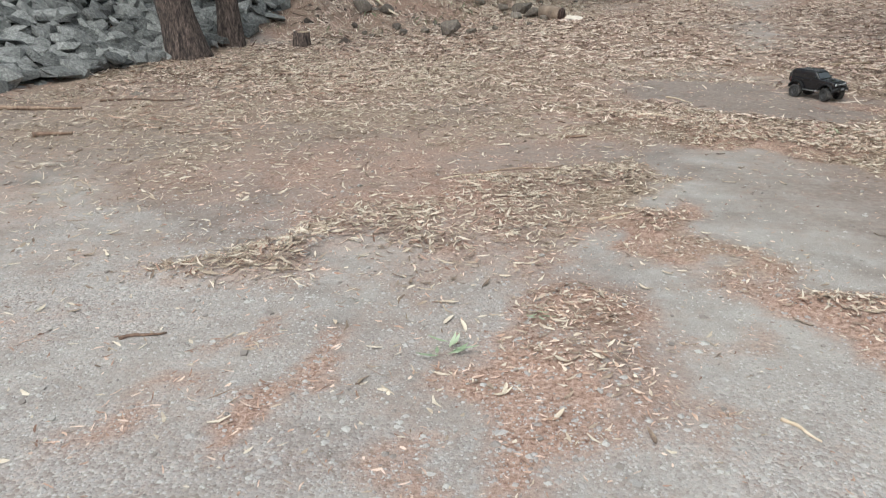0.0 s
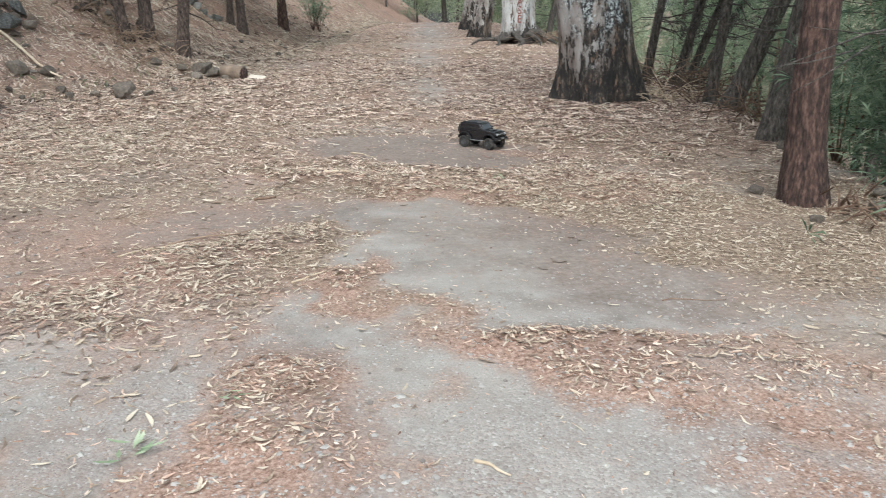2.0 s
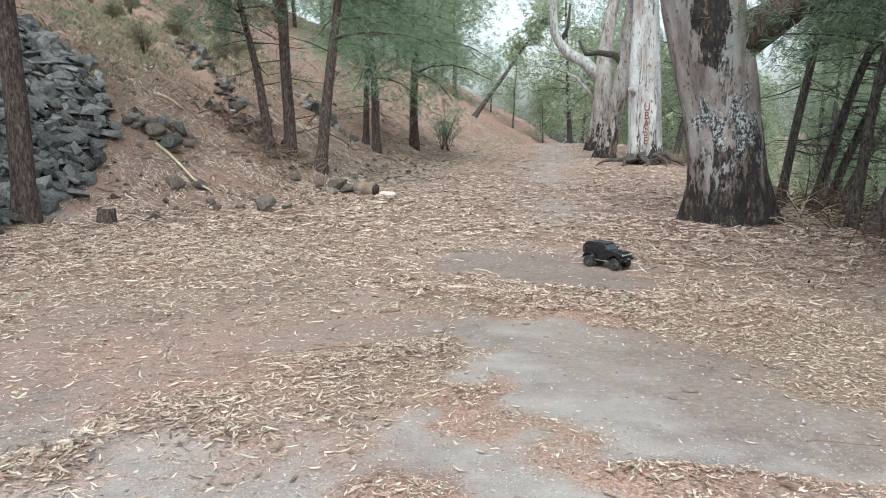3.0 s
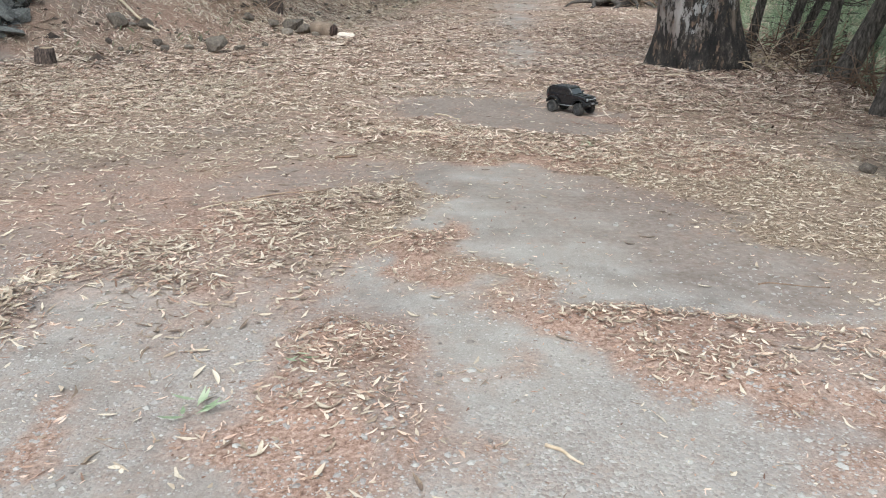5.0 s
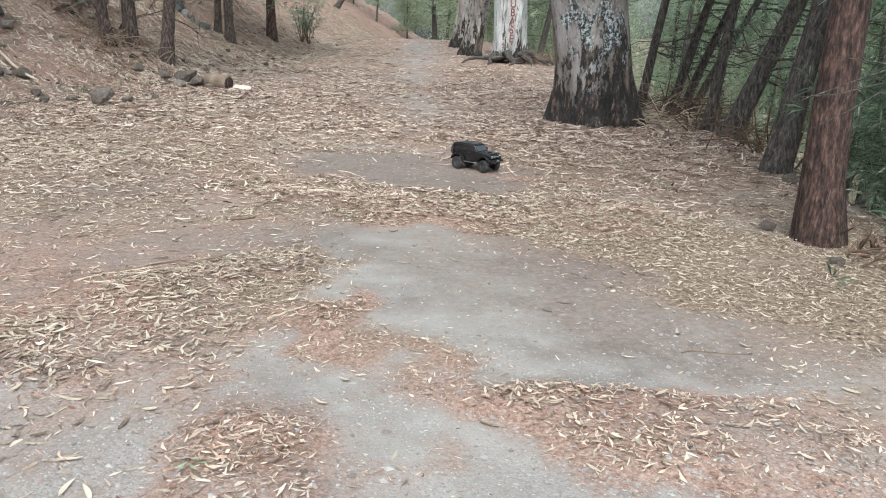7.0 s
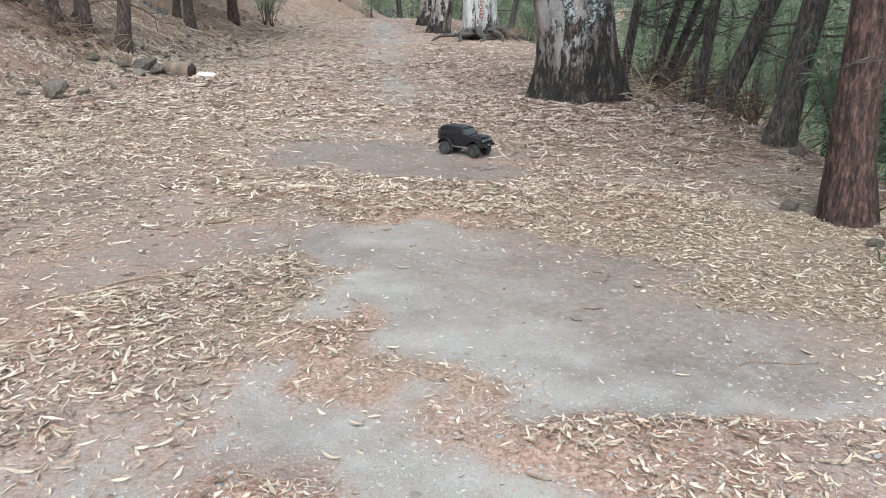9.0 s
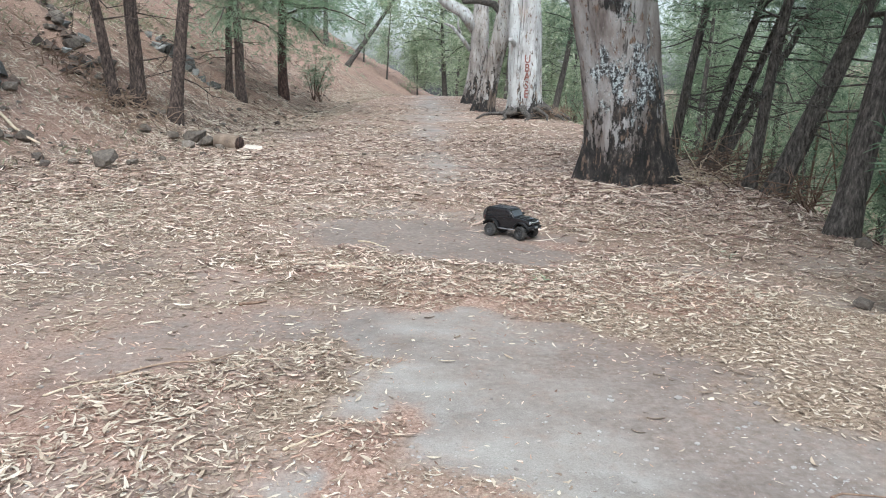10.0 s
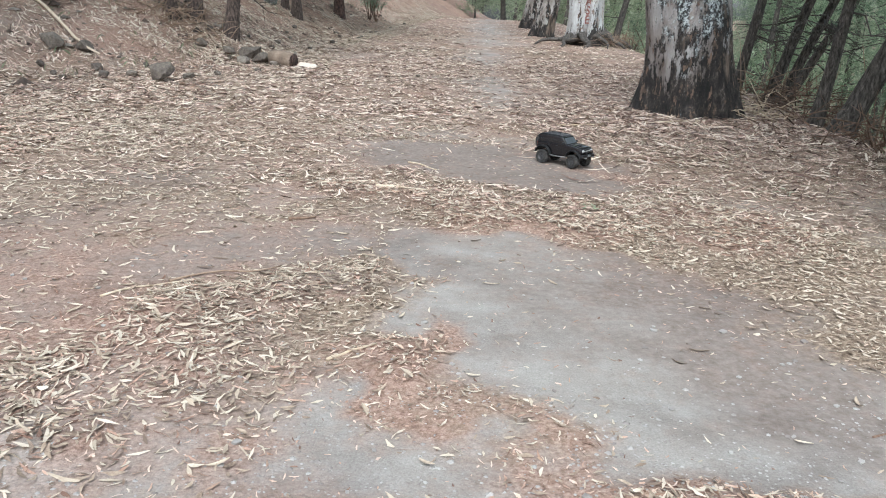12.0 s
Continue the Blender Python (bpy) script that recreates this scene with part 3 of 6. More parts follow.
def leaves(name, x, y, r, length, width, mat, lift, label, category, curl=0.5, tilt=0.25, blunt=0.0):
    """Curved, cupped dry blades lying every way on the ground, as one mesh."""
    k = len(x)
    s, u = su(x, y)
    worn = np.interp(s, (2.6, 6.5), (1, 0)) * np.interp(u, (-1.3, -0.3), (0, 1))     # trodden small on the nearest stretch
    L, W = r.uniform(*length, k) * (1 - 0.42 * worn), r.uniform(*width, k) * (1 - 0.25 * worn)
    yaw, bend, cup = r.uniform(0, 2 * np.pi, k), r.uniform(-curl, curl, k), r.uniform(-0.25, 0.6, k)
    roll, rise = r.normal(0, tilt, k), r.normal(0, tilt * 0.5, k)
    # three stations along the blade, two points each
    st = [(-0.5, blunt), (-0.5, -blunt), (-0.05, 1.0), (-0.05, -1.0), (0.5, 0.6 * blunt), (0.5, -0.6 * blunt)]
    z0 = height(x, y) + r.uniform(*lift, k) * (0.35 + cover(x, y))
    e = 0.05
    gxs, gys = (base_height(x + e, y) - base_height(x - e, y)) / (2 * e), (base_height(x, y + e) - base_height(x, y - e)) / (2 * e)
    out = np.zeros((k, 6, 3))
    for i, (a, b) in enumerate(st):
        px = a * L
        py = b * W * 0.5 + bend * L * (a * a - 0.08)
        pz = cup * L * 0.5 * (a * a) + roll * b * W * 0.5 + rise * px
        dx, dy = px * np.cos(yaw) - py * np.sin(yaw), px * np.sin(yaw) + py * np.cos(yaw)
        out[:, i] = np.column_stack((x + dx, y + dy, z0 + np.maximum(pz, -0.004) + gxs * dx + gys * dy))
    base = np.arange(k)[:, None] * 6
    quad = np.concatenate([base + np.array([[0, 1, 3, 2]]), base + np.array([[2, 3, 5, 4]])])
    me = data_mesh(name, out.reshape(-1, 3).tolist(), quad.tolist(), mat, True)
    return tagged(new(name, me), label, category, kind="stuff")


def leaf_chance(x, y, s, u):
    c = cover(x, y)
    return np.clip(c ** 1.6 * (0.8 - 0.12 * np.clip(blobs(x, y, HEAP, 0.1) * 2, 0, 1)) + 0.002, 0, 1)


x, y, r = scatter(48000, (0.3, 5.2), (-6.5, 4.6), leaf_chance, 1)
leaves("leaf_litter", x, y, r, (0.03, 0.1), (0.008, 0.017), LEAF, (0.001, 0.011), "dry tan gum leaves strewn thickly over the trail", "leaf litter", 0.6, 0.3, 0.45)
x, y, r = scatter(33000, (5.2, 8.5), (-6.5, 4.6), leaf_chance, 11)
leaves("leaf_litter", x, y, r, (0.035, 0.12), (0.009, 0.019), LEAF_LOOSE, (0.002, 0.016), "pale and brown gum leaves lying loose on the trail", "leaf litter", 0.6, 0.35, 0.4)
x, y, r = scatter(170000, (0.3, 8.5), (-6.5, 4.6), lambda x, y, s, u: leaf_chance(x, y, s, u) + 0.018, 12)
leaves("broken_leaves", x, y, r, (0.014, 0.055), (0.005, 0.013), LEAF, (0.002, 0.014), "broken bits of dry leaf between the larger ones", "leaf litter", 0.5, 0.35, 0.55)
x, y, r = scatter(95000, (8.5, 18), (-6.5, 4.8), leaf_chance, 2)
leaves("leaf_litter", x, y, r, (0.05, 0.15), (0.013, 0.025), LEAF_LOOSE, (0.002, 0.026), "dry tan gum leaves on the farther trail", "leaf litter", 0.6, 0.35, 0.35)
x, y, r = scatter(60000, (18, 46), (-5.5, 4.8), lambda x, y, s, u: leaf_chance(x, y, s, u) * 0.8, 3)
leaves("leaf_litter", x, y, r, (0.07, 0.2), (0.018, 0.034), LEAF_LOOSE, (0.002, 0.02), "dry leaves thinning out along the far trail", "leaf litter", 0.6, 0.35, 0.4)
x, y, r = scatter(110000, (4, 40), (-13, -3.4), lambda x, y, s, u: (0.45 + 0.35 * wave(x, y, 0.9, 51) + 0.2 * wave(x, y, 3, 52)) * (1 - 0.8 * blobs(x, y, SCARP, 0.3)), 4)
leaves("leaf_litter", x, y, r, (0.05, 0.16), (0.006, 0.016), SHRED, (0.002, 0.02), "reddish fallen needles and bark on the bank", "leaf litter", 0.5, 0.4, 0.4)
x, y, r = scatter(75000, (0.3, 9), (-5, 4.4), lambda x, y, s, u: np.clip(crumb(x, y) * 0.6 + 0.5 * blobs(x, y, HEAP, 0.1) + 0.08, 0, 1), 5)
leaves("bark_crumbs", x, y, r, (0.012, 0.05), (0.004, 0.010), SHRED, (0.001, 0.010), "reddish-brown shreds of bark and broken leaf", "leaf litter", 0.5, 0.3, 0.6)
near_gum = lambda x, y, s, u: np.exp(-((s - 10.0) ** 2 / 7.0 + (u - 2.7) ** 2 / 2.5))
x, y, r = scatter(6500, (6, 14), (0.4, 4.8), near_gum, 17)
leaves("bark_strips", x, y, r, (0.08, 0.32), (0.009, 0.022), LEAF_LOOSE, (0.002, 0.02), "fallen pale strips of gum bark round the old tree", "bark", 0.25, 0.28, 0.6)
x, y, r = scatter(4500, (6, 14), (0.4, 4.8), near_gum, 20)
leaves("bark_strips", x, y, r, (0.06, 0.26), (0.009, 0.024), RED_STRIP, (0.002, 0.02), "dark reddish strips of shed bark round the old tree", "bark", 0.25, 0.28, 0.6)
for k, heap in enumerate(HEAP):
    s0, u0 = su(heap[0], heap[1])
    reach = heap[2] * 1.5 + 0.3
    loose = (heap[0], heap[1], heap[2] * 1.25, heap[3] * 1.5, heap[4], heap[5])
    x, y, r = scatter(int(19000 * reach * reach), (s0 - reach, s0 + reach), (u0 - reach, u0 + reach), lambda x, y, s, u: blobs(x, y, [loose], 0.24) * (0.35 + 0.65 * blobs(x, y, [heap], 0.2)) * np.clip(0.42 + 0.42 * wave(x, y, 6, 93), 0.06, 0.8), 90 + k)
    half, third = len(x) // 3, 2 * len(x) // 3
    leaves("leaf_heap", x[third:], y[third:], r, (0.03, 0.095), (0.007, 0.016), LEAF, (0.005, 0.026), "pale tan gum leaves on top of a low heap", "leaf heap", 0.6, 0.35, 0.3)
    leaves("leaf_heap", x[half:third], y[half:third], r, (0.025, 0.08), (0.007, 0.015), LEAF if k in (0, 1, 7) else HEAP_LEAF, (0.003, 0.018), "tan gum leaves lying loose on a low heap of shreds", "leaf heap", 0.6, 0.4, 0.3)
    x, y = x[:half], y[:half]
    leaves("leaf_heap", x, y, r, (0.02, 0.08), (0.004, 0.011), SHRED, (0.002, 0.014), "low heap of reddish bark shreds and dry leaves", "leaf heap", 0.6, 0.4, 0.5)
x, y, r = scatter(200000, (6, 46), (-10.5, -2.6), lambda x, y, s, u: np.clip(0.55 - 0.05 * (np.interp(s, FOOT_S, FOOT_U) - u), 0.12, 0.6) * (0.7 + 0.6 * wave(x, y, 1.2, 55)) * (1 - 0.85 * blobs(x, y, SCARP, 0.3)), 10)
leaves("bank_litter", x, y, r, (0.05, 0.14), (0.008, 0.017), LEAF, (0.002, 0.02), "pale dry leaves caught on the bank", "leaf litter", 0.6, 0.4, 0.35)
x, y, r = scatter(80000, (13, 48), (-9.5, -1.2), lambda x, y, s, u: (u < np.interp(s, FOOT_S, FOOT_U) + 0.4) * np.clip(0.6 - 0.06 * (np.interp(s, FOOT_S, FOOT_U) - u), 0.1, 0.6) * (0.75 + 0.5 * wave(x, y, 0.8, 56)) * (1 - 0.85 * blobs(x, y, SCARP, 0.3)), 110)
leaves("bank_litter", x, y, r, (0.09, 0.22), (0.018, 0.036), LEAF, (0.004, 0.03), "pale dry leaves lying on the far bank", "leaf litter", 0.5, 0.4, 0.4)
x, y, r = scatter(9000, (6, 34), (-11, -3.6), lambda x, y, s, u: 0.45 + 0.4 * wave(x, y, 0.8, 59), 16)
leaves("bank_twigs", x, y, r, (0.12, 0.5), (0.004, 0.012), TWIG, (0.005, 0.05), "dead twigs and needles strewn down the bank", "twigs", 0.25, 0.7, 0.3)
x, y, r = scatter(9000, (0.4, 10), (-7, 4.6), lambda x, y, s, u: cover(x, y) * 0.25 + 0.02, 6)
leaves("fine_twigs", x, y, r, (0.08, 0.24), (0.002, 0.005), TWIG, (0.004, 0.02), "thin fallen twigs among the leaves", "twigs", 0.25, 0.5)


def pebbles(name, x, y, r, size, label, mat=PEBBLE, tall=0.5):
    k = len(x)
    a = r.uniform(*size, k) * (1 + 1.5 * (r.random(k) < 0.04))
    yaw = r.uniform(0, 6.3, k)
    p = np.array([(1, 0, 0.1), (0.3, 0.8, 0.1), (-0.8, 0.5, 0.1), (-0.7, -0.6, 0.1), (0.4, -0.8, 0.1), (0.1, 0.05, tall)])
    jit = 1 + r.uniform(-0.3, 0.3, (k, 6, 3))
    q = p[None] * jit * a[:, None, None]
    c, s = np.cos(yaw)[:, None], np.sin(yaw)[:, None]
    out = np.stack((x[:, None] + q[..., 0] * c - q[..., 1] * s, y[:, None] + q[..., 0] * s + q[..., 1] * c, height(x, y)[:, None] + q[..., 2] - 0.2 * a[:, None]), -1)
    base = np.arange(k)[:, None] * 6
    f = np.concatenate([base + np.array([[i, (i + 1) % 5, 5]]) for i in range(5)])
    me = data_mesh(name, out.reshape(-1, 3).tolist(), f.tolist(), mat)
    return tagged(new(name, me), label, "pebbles", kind="stuff")


x, y, r = scatter(170000, (0.2, 5.5), (-3.2, 3.6), lambda x, y, s, u: np.clip(1.05 - cover(x, y) * 1.1, 0.03, 1) * np.clip(1.45 - s / 2.3, 0.015, 1) * (0.65 + 0.5 * wave(x, y, 3, 63)), 7)
pebbles("gravel", x, y, r, (0.003, 0.0085), "small pale and grey stones bedded in the dust")
x, y, r = scatter(30000, (0.2, 4.6), (-3.2, 3.4), lambda x, y, s, u: np.clip(1.0 - cover(x, y) * 1.2, 0.02, 1) * np.clip(1.5 - s / 2.0, 0.012, 1) * np.clip(0.4 + 0.6 * wave(x, y, 1.7, 65), 0.05, 1), 27)
pebbles("stone_shards", x, y, r, (0.006, 0.0125), "flat grey shards of stone lying on the gravel", SHARD, 0.36)
x, y, r = scatter(14000, (5, 36), (-12, -3.2), lambda x, y, s, u: np.clip(0.3 + 0.5 * wave(x, y, 0.7, 57), 0, 1), 14)
pebbles("bank_stones", x, y, r, (0.012, 0.05), "loose brown stones and clods on the bank", BROWN_STONE)
EARTH = surface("dark_earth", [(0.02, 0.015, 0.012), (0.055, 0.039, 0.031), (0.105, 0.076, 0.061), (0.2, 0.155, 0.128)], 9, 0.95, 0.6, 40, vary=0.6, island=True, spread=0.7)
x, y, r = scatter(26000, (11, 26), (-12, -3.4), lambda x, y, s, u: np.clip(blobs(x, y, SCARP, 0.3), 0, 1) * np.clip(0.35 + 0.7 * wave(x, y, 2.4, 58), 0, 1), 18)
pebbles("earth_clods", x, y, r, (0.03, 0.12), "dark broken clods of earth on the scarp", EARTH, 0.9)
x, y, r = scatter(9000, (9, 40), (-11, -3.6), lambda x, y, s, u: np.clip(0.05 + 0.5 * wave(x, y, 1.3, 60), 0, 1), 19)
pebbles("earth_clods", x, y, r, (0.02, 0.07), "crumbled brown earth on the needle-strewn bank", EARTH, 0.7)


# ---- rocks, stumps, sticks ----
def rock_mesh(name, seed, mat, flat=0.6, extra=6, jitter=0.34, worn=0.05, corner=0.82):
    """A broken angular block: the hull of shifted corners and a few more points, its edges worn."""
    bm = bmesh.new()
    rr = random.Random(seed)
    for sx in (-1, 1):
        for sy in (-1, 1):
            for sz in (-1, 1):
                bm.verts.new((sx * corner + rr.uniform(-jitter, jitter), (sy * corner + rr.uniform(-jitter, jitter)) * 0.82, (sz * corner + rr.uniform(-jitter, jitter)) * flat))
    for _ in range(extra):
        p = Vector((rr.gauss(0, 1), rr.gauss(0, 1), rr.gauss(0, 1))).normalized() * rr.uniform(1.0, 1.25)
        bm.verts.new((p.x, p.y * 0.82, p.z * flat))
    hull = bmesh.ops.convex_hull(bm, input=bm.verts[:])
    bmesh.ops.delete(bm, geom=[v for v in hull["geom_interior"] if isinstance(v, bmesh.types.BMVert)], context="VERTS")
    bmesh.ops.dissolve_limit(bm, angle_limit=radians(9), verts=bm.verts[:], edges=bm.edges[:])
    bmesh.ops.bevel(bm, geom=bm.edges[:], offset=worn, segments=1, affect="EDGES", profile=0.5, clamp_overlap=True)
    bmesh.ops.triangulate(bm, faces=bm.faces[:])
    bmesh.ops.recalc_face_normals(bm, faces=bm.faces[:])
    for v in bm.verts:
        v.co *= 0.78 + 0.09 * noise.noise(v.co * 2.3 + Vector((seed, 0, 0)))
    me = bpy.data.meshes.new(name)
    bm.to_mesh(me)
    bm.free()
    me.materials.append(mat)
    return me


ROCKS = [rock_mesh("rock", 10 + i, BROWN_STONE, 0.68, 14, 0.35, 0.07, 0.62) for i in range(8)]
SLABS = [rock_mesh("stone", 30 + i, STONE, 0.8, 5, 0.62, 0.03) for i in range(12)]


def rock(x, y, size, i, yaw, label, sink=0.3, group="", name="rock", meshes=ROCKS):
    ob = new(name, meshes[i % len(meshes)])
    ob.matrix_basis = pose(x, y, at_ground(x, y) + size * 0.5 * (1 - sink) * 0.6, (i * 13) % 17 - 8, (i * 29) % 19 - 9, yaw) @ Matrix.Diagonal((size * 0.5, size * 0.5, size * 0.5, 1))
    return tagged(ob, label, "rock", group)


rock(-1.0, 12.05, 0.46, 4, 70, "weathered brown boulder half sunk in leaf litter", 0.0)
for k, (x, y, size) in enumerate([(-1.45, 12.5, 0.2), (-0.7, 12.4, 0.2), (-1.75, 12.25, 0.22), (-2.58, 13.2, 0.42), (-2.2, 13.4, 0.34), (-1.95, 12.9, 0.2), (-0.35, 12.9, 0.16), (-0.05, 14.6, 0.3), (0.25, 14.9, 0.42), (0.05, 15.4, 0.5), (-0.3, 15.3, 0.3), (0.45, 14.5, 0.2), (-0.75, 15.2, 0.3), (0.6, 15.4, 0.34), (-2.6, 12.6, 0.16), (0.2, 13.5, 0.14), (-1.2, 13.4, 0.14)]):
    rock(x, y, size, k + 1, k * 47, "grey-brown field stone at the foot of the bank", group="stones along the bank")
rock(2.66, 13.4, 0.09, 3, 10, "small dark pebble lying alone on the trail", 0.1)
for k, (x, y, size) in enumerate([(-3.1, 14.3, 0.5), (-2.85, 14.25, 0.34), (-3.3, 14.5, 0.36), (-3.0, 14.6, 0.3), (-2.75, 14.5, 0.24)]):
    rock(x, y, size, k, k * 71, "angular grey rock jutting from the needle-strewn bank", 0.25, "outcrop on the bank", meshes=SLABS if k % 2 else ROCKS)
rr = random.Random(5)
for k in range(190):
    cx, cy, a, w, g, _ = SCARP[(0, 0, 1, 2, 2, 3, 4)[k % 7]]
    p, q = rr.gauss(0, 0.55) * a, rr.gauss(0, 0.5) * w
    c, sn = math.cos(radians(g)), math.sin(radians(g))
    size = rr.choice((0.1, 0.14, 0.2, 0.28, 0.4)) * rr.uniform(0.8, 1.25) * (0.6 if k % 7 == 6 else 1)
    rock(cx + p * c - q * sn, cy + p * sn + q * c, size, k, rr.uniform(0, 360), "broken dark brown rock of the slope's scarp", 0.45, "broken rocks on the slope", meshes=SLABS if k % 5 == 1 or k % 7 in (3, 4) else ROCKS)
for k in range(60):
    s, u = rr.uniform(9, 34), rr.uniform(-1.6, 0.3)
    x, y = xy(s, float(np.interp(s, FOOT_S, FOOT_U)) + u)
    rock(x, y, rr.uniform(0.07, 0.2), k, rr.uniform(0, 360), "small loose stone at the foot of the bank", 0.4, "small stones along the bank")


def stick(x, y, length, radius, yaw, mat, label, bend=0.06, name="stick", lift=0.0, seed=0):
    bm = bmesh.new()
    r = random.Random(seed + int(x * 100))
    c, s = math.cos(radians(yaw)), math.sin(radians(yaw))
    pts = []
    for i in range(7):
        a = (i / 6 - 0.5) * length
        b = bend * length * (r.uniform(-1, 1) * 0.4 + math.sin(i * 0.9 + seed))
        px, py = a * c - b * s, a * s + b * c
        pts.append((px, py, at_ground(x + px, y + py) - at_ground(x, y) + radius * 0.8 + lift * (i / 6)))
    tube(bm, pts, [radius * (1 - 0.5 * i / 6) * r.uniform(0.85, 1.1) for i in range(7)], 7)
    ob = link(name, bm, mat)
    ob.location = (x, y, at_ground(x, y))
    return tagged(ob, label, "stick")


stick(1.25, 6.14, 0.36, 0.012, -14, PALE_STICK, "bleached stick lying on the leaf litter")
stick(0.57, 5.55, 0.16, 0.012, 20, TWIG, "short dark curl of bark on the dust")
stick(1.5, 5.45, 0.14, 0.012, 150, TWIG, "dark dead leaf stalk on the bare edge")
stick(3.75, 7.2, 0.7, 0.011, -25, TWIG, "thin dark twig lying by the bare patch")
stick(4.65, 9.25, 1.4, 0.016, 8, TWIG, "long thin fallen branch near the old gum", 0.04)
stick(4.1, 8.75, 0.7, 0.013, -34, PALE_STICK, "pale fallen branch near the old gum", 0.05)
stick(5.0, 9.45, 0.9, 0.014, 24, PALE_STICK, "fallen strip of gum bark", 0.05)
stick(3.7, 9.1, 0.6, 0.018, 10, PALE_STICK, "pale broken stick on the leaves", 0.04)
stick(2.39, 2.95, 0.3, 0.004, -12, TWIG, "thin dark twig on the dust")
stick(1.01, 1.88, 0.13, 0.007, -50, PALE_STICK, "pale twig on the gravel")
stick(-1.14, 2.29, 0.16, 0.008, 24, TWIG, "reddish twig on the gravel")
stick(-3.42, 5.45, 0.3, 0.022, 12, TWIG, "weathered piece of wood on the leaves")
stick(-4.2, 6.4, 0.9, 0.024, 12, TWIG, "dead branch lying on the leaves")
stick(-3.4, 6.9, 0.8, 0.012, 8, TWIG, "thin branch lying on the leaves")
stick(-2.2, 8.4, 0.9, 0.013, -8, TWIG, "thin branch lying on the leaves")
stick(-2.5, 13.7, 1.5, 0.03, -40, PALE_STICK, "fallen pale branch across the bank's foot", 0.04, lift=0.1)
stick(-3.2, 15.9, 0.55, 0.035, 15, PALE_STICK, "slab of broken pale wood on the bank", 0.05, lift=0.15)
stick(0.35, 4.5, 0.55, 0.007, 25, TWIG, "thin curved twig in the heap of leaves")
stick(-0.1, 4.5, 0.45, 0.006, 30, PALE_STICK, "bleached branch half buried in litter")
stick(0.2, 4.62, 0.5, 0.006, 18, TWIG, "thin bent twig arching over the ridge of leaves", 0.1, lift=0.02)
stick(0.5, 7.6, 0.9, 0.008, -14, TWIG, "thin dark twig lying on the litter", 0.08)
stick(1.55, 7.0, 0.3, 0.009, -50, PALE_STICK, "short pale twig on the bare earth")
stick(0.68, 3.74, 0.2, 0.007, 25, PALE_STICK, "pale twig in the heap of bark")

# fallen log at the foot of the bank, cut end dark, a pale split beside it
bm = bmesh.new()
lx, ly = 0.62, 14.6
tube(bm, [(-0.2, 0.16, 0.15), (-0.08, 0.07, 0.14), (0.05, -0.02, 0.13), (0.14, -0.08, 0.12)], [0.13, 0.14, 0.135, 0.12], 14, 0.12, 3)
LOG_WOOD = surface("weathered_log", [(0.09, 0.066, 0.05), (0.2, 0.15, 0.115), (0.32, 0.255, 0.2)], 7, 0.9, 0.5, 40, spread=0.6)
log = link("cut_log", bm, LOG_WOOD)
log.location = (lx, ly, at_ground(lx, ly) - 0.02)
tagged(log, "short brown cut log lying against the stones", "log")
bm = bmesh.new()
tube(bm, [(0.135, -0.077, 0.12), (0.152, -0.09, 0.12)], [0.121, 0.117], 14, 0.12, 3)
part("cut_face", bm, RED_BARK, log, "dark sawn end")
bm = bmesh.new()
box(bm, (-0.15, -0.07, 0.0), (0.15, 0.07, 0.045), 0.012)
SPLIT_WOOD = surface("fresh_split_wood", [(0.42, 0.36, 0.30), (0.62, 0.56, 0.49), (0.74, 0.69, 0.62)], 9, 0.8, 0.2, 50, spread=0.6)
ob = link("split_wood", bm, SPLIT_WOOD)
ob.matrix_basis = pose(0.98, 14.42, at_ground(0.98, 14.42) + 0.02, 24, 4, -25)
tagged(ob, "pale split piece of wood beside the log", "wood")

# sawn stump
bm = bmesh.new()
tube(bm, [(0, 0, -0.06), (0, 0, 0.05), (0.005, 0, 0.15), (0.01, 0.0, 0.21)], [0.15, 0.125, 0.115, 0.11], 16, 0.12, 9)
stump = link("tree_stump", bm, PINE_BARK)
stump.location = (-3.01, 10.95, at_ground(-3.01, 10.95))
tagged(stump, "small sawn pine stump with dark bark", "stump")
bm = bmesh.new()
tube(bm, [(0.01, 0, 0.205), (0.01, 0, 0.214)], [0.102, 0.1], 16, 0.12, 9)
part("cut_face", bm, PALE_STICK, stump, "pale sawn face")


# ---- trees ----
def spray(verts, faces, p, d, r, length, width, blades):
    """A tuft of thin blades fanning out from p along d."""
    d = d.normalized()
    a = d.cross(Vector((r.gauss(0, 1), r.gauss(0, 1), r.gauss(0, 1))))
    if a.length < 1e-4:
        a = Vector((1, 0, 0))
    a.normalize()
    b = d.cross(a)
    for k in range(blades):
        w = r.uniform(0, 6.283)
        out = (d * r.uniform(0.5, 1.0) + (a * math.cos(w) + b * math.sin(w)) * r.uniform(0.2, 0.9)).normalized()
        side = out.cross(Vector((r.gauss(0, 1), r.gauss(0, 1), r.gauss(0, 1)))).normalized() * width
        tip = p + out * length * r.uniform(0.6, 1.1) + Vector((0, 0, -length * 0.15))
        n0 = len(verts)
        mid = p + out * length * 0.5
        verts += [tuple(p), tuple(mid + side), tuple(tip), tuple(mid - side)]
        faces.append((n0, n0 + 1, n0 + 2, n0 + 3))


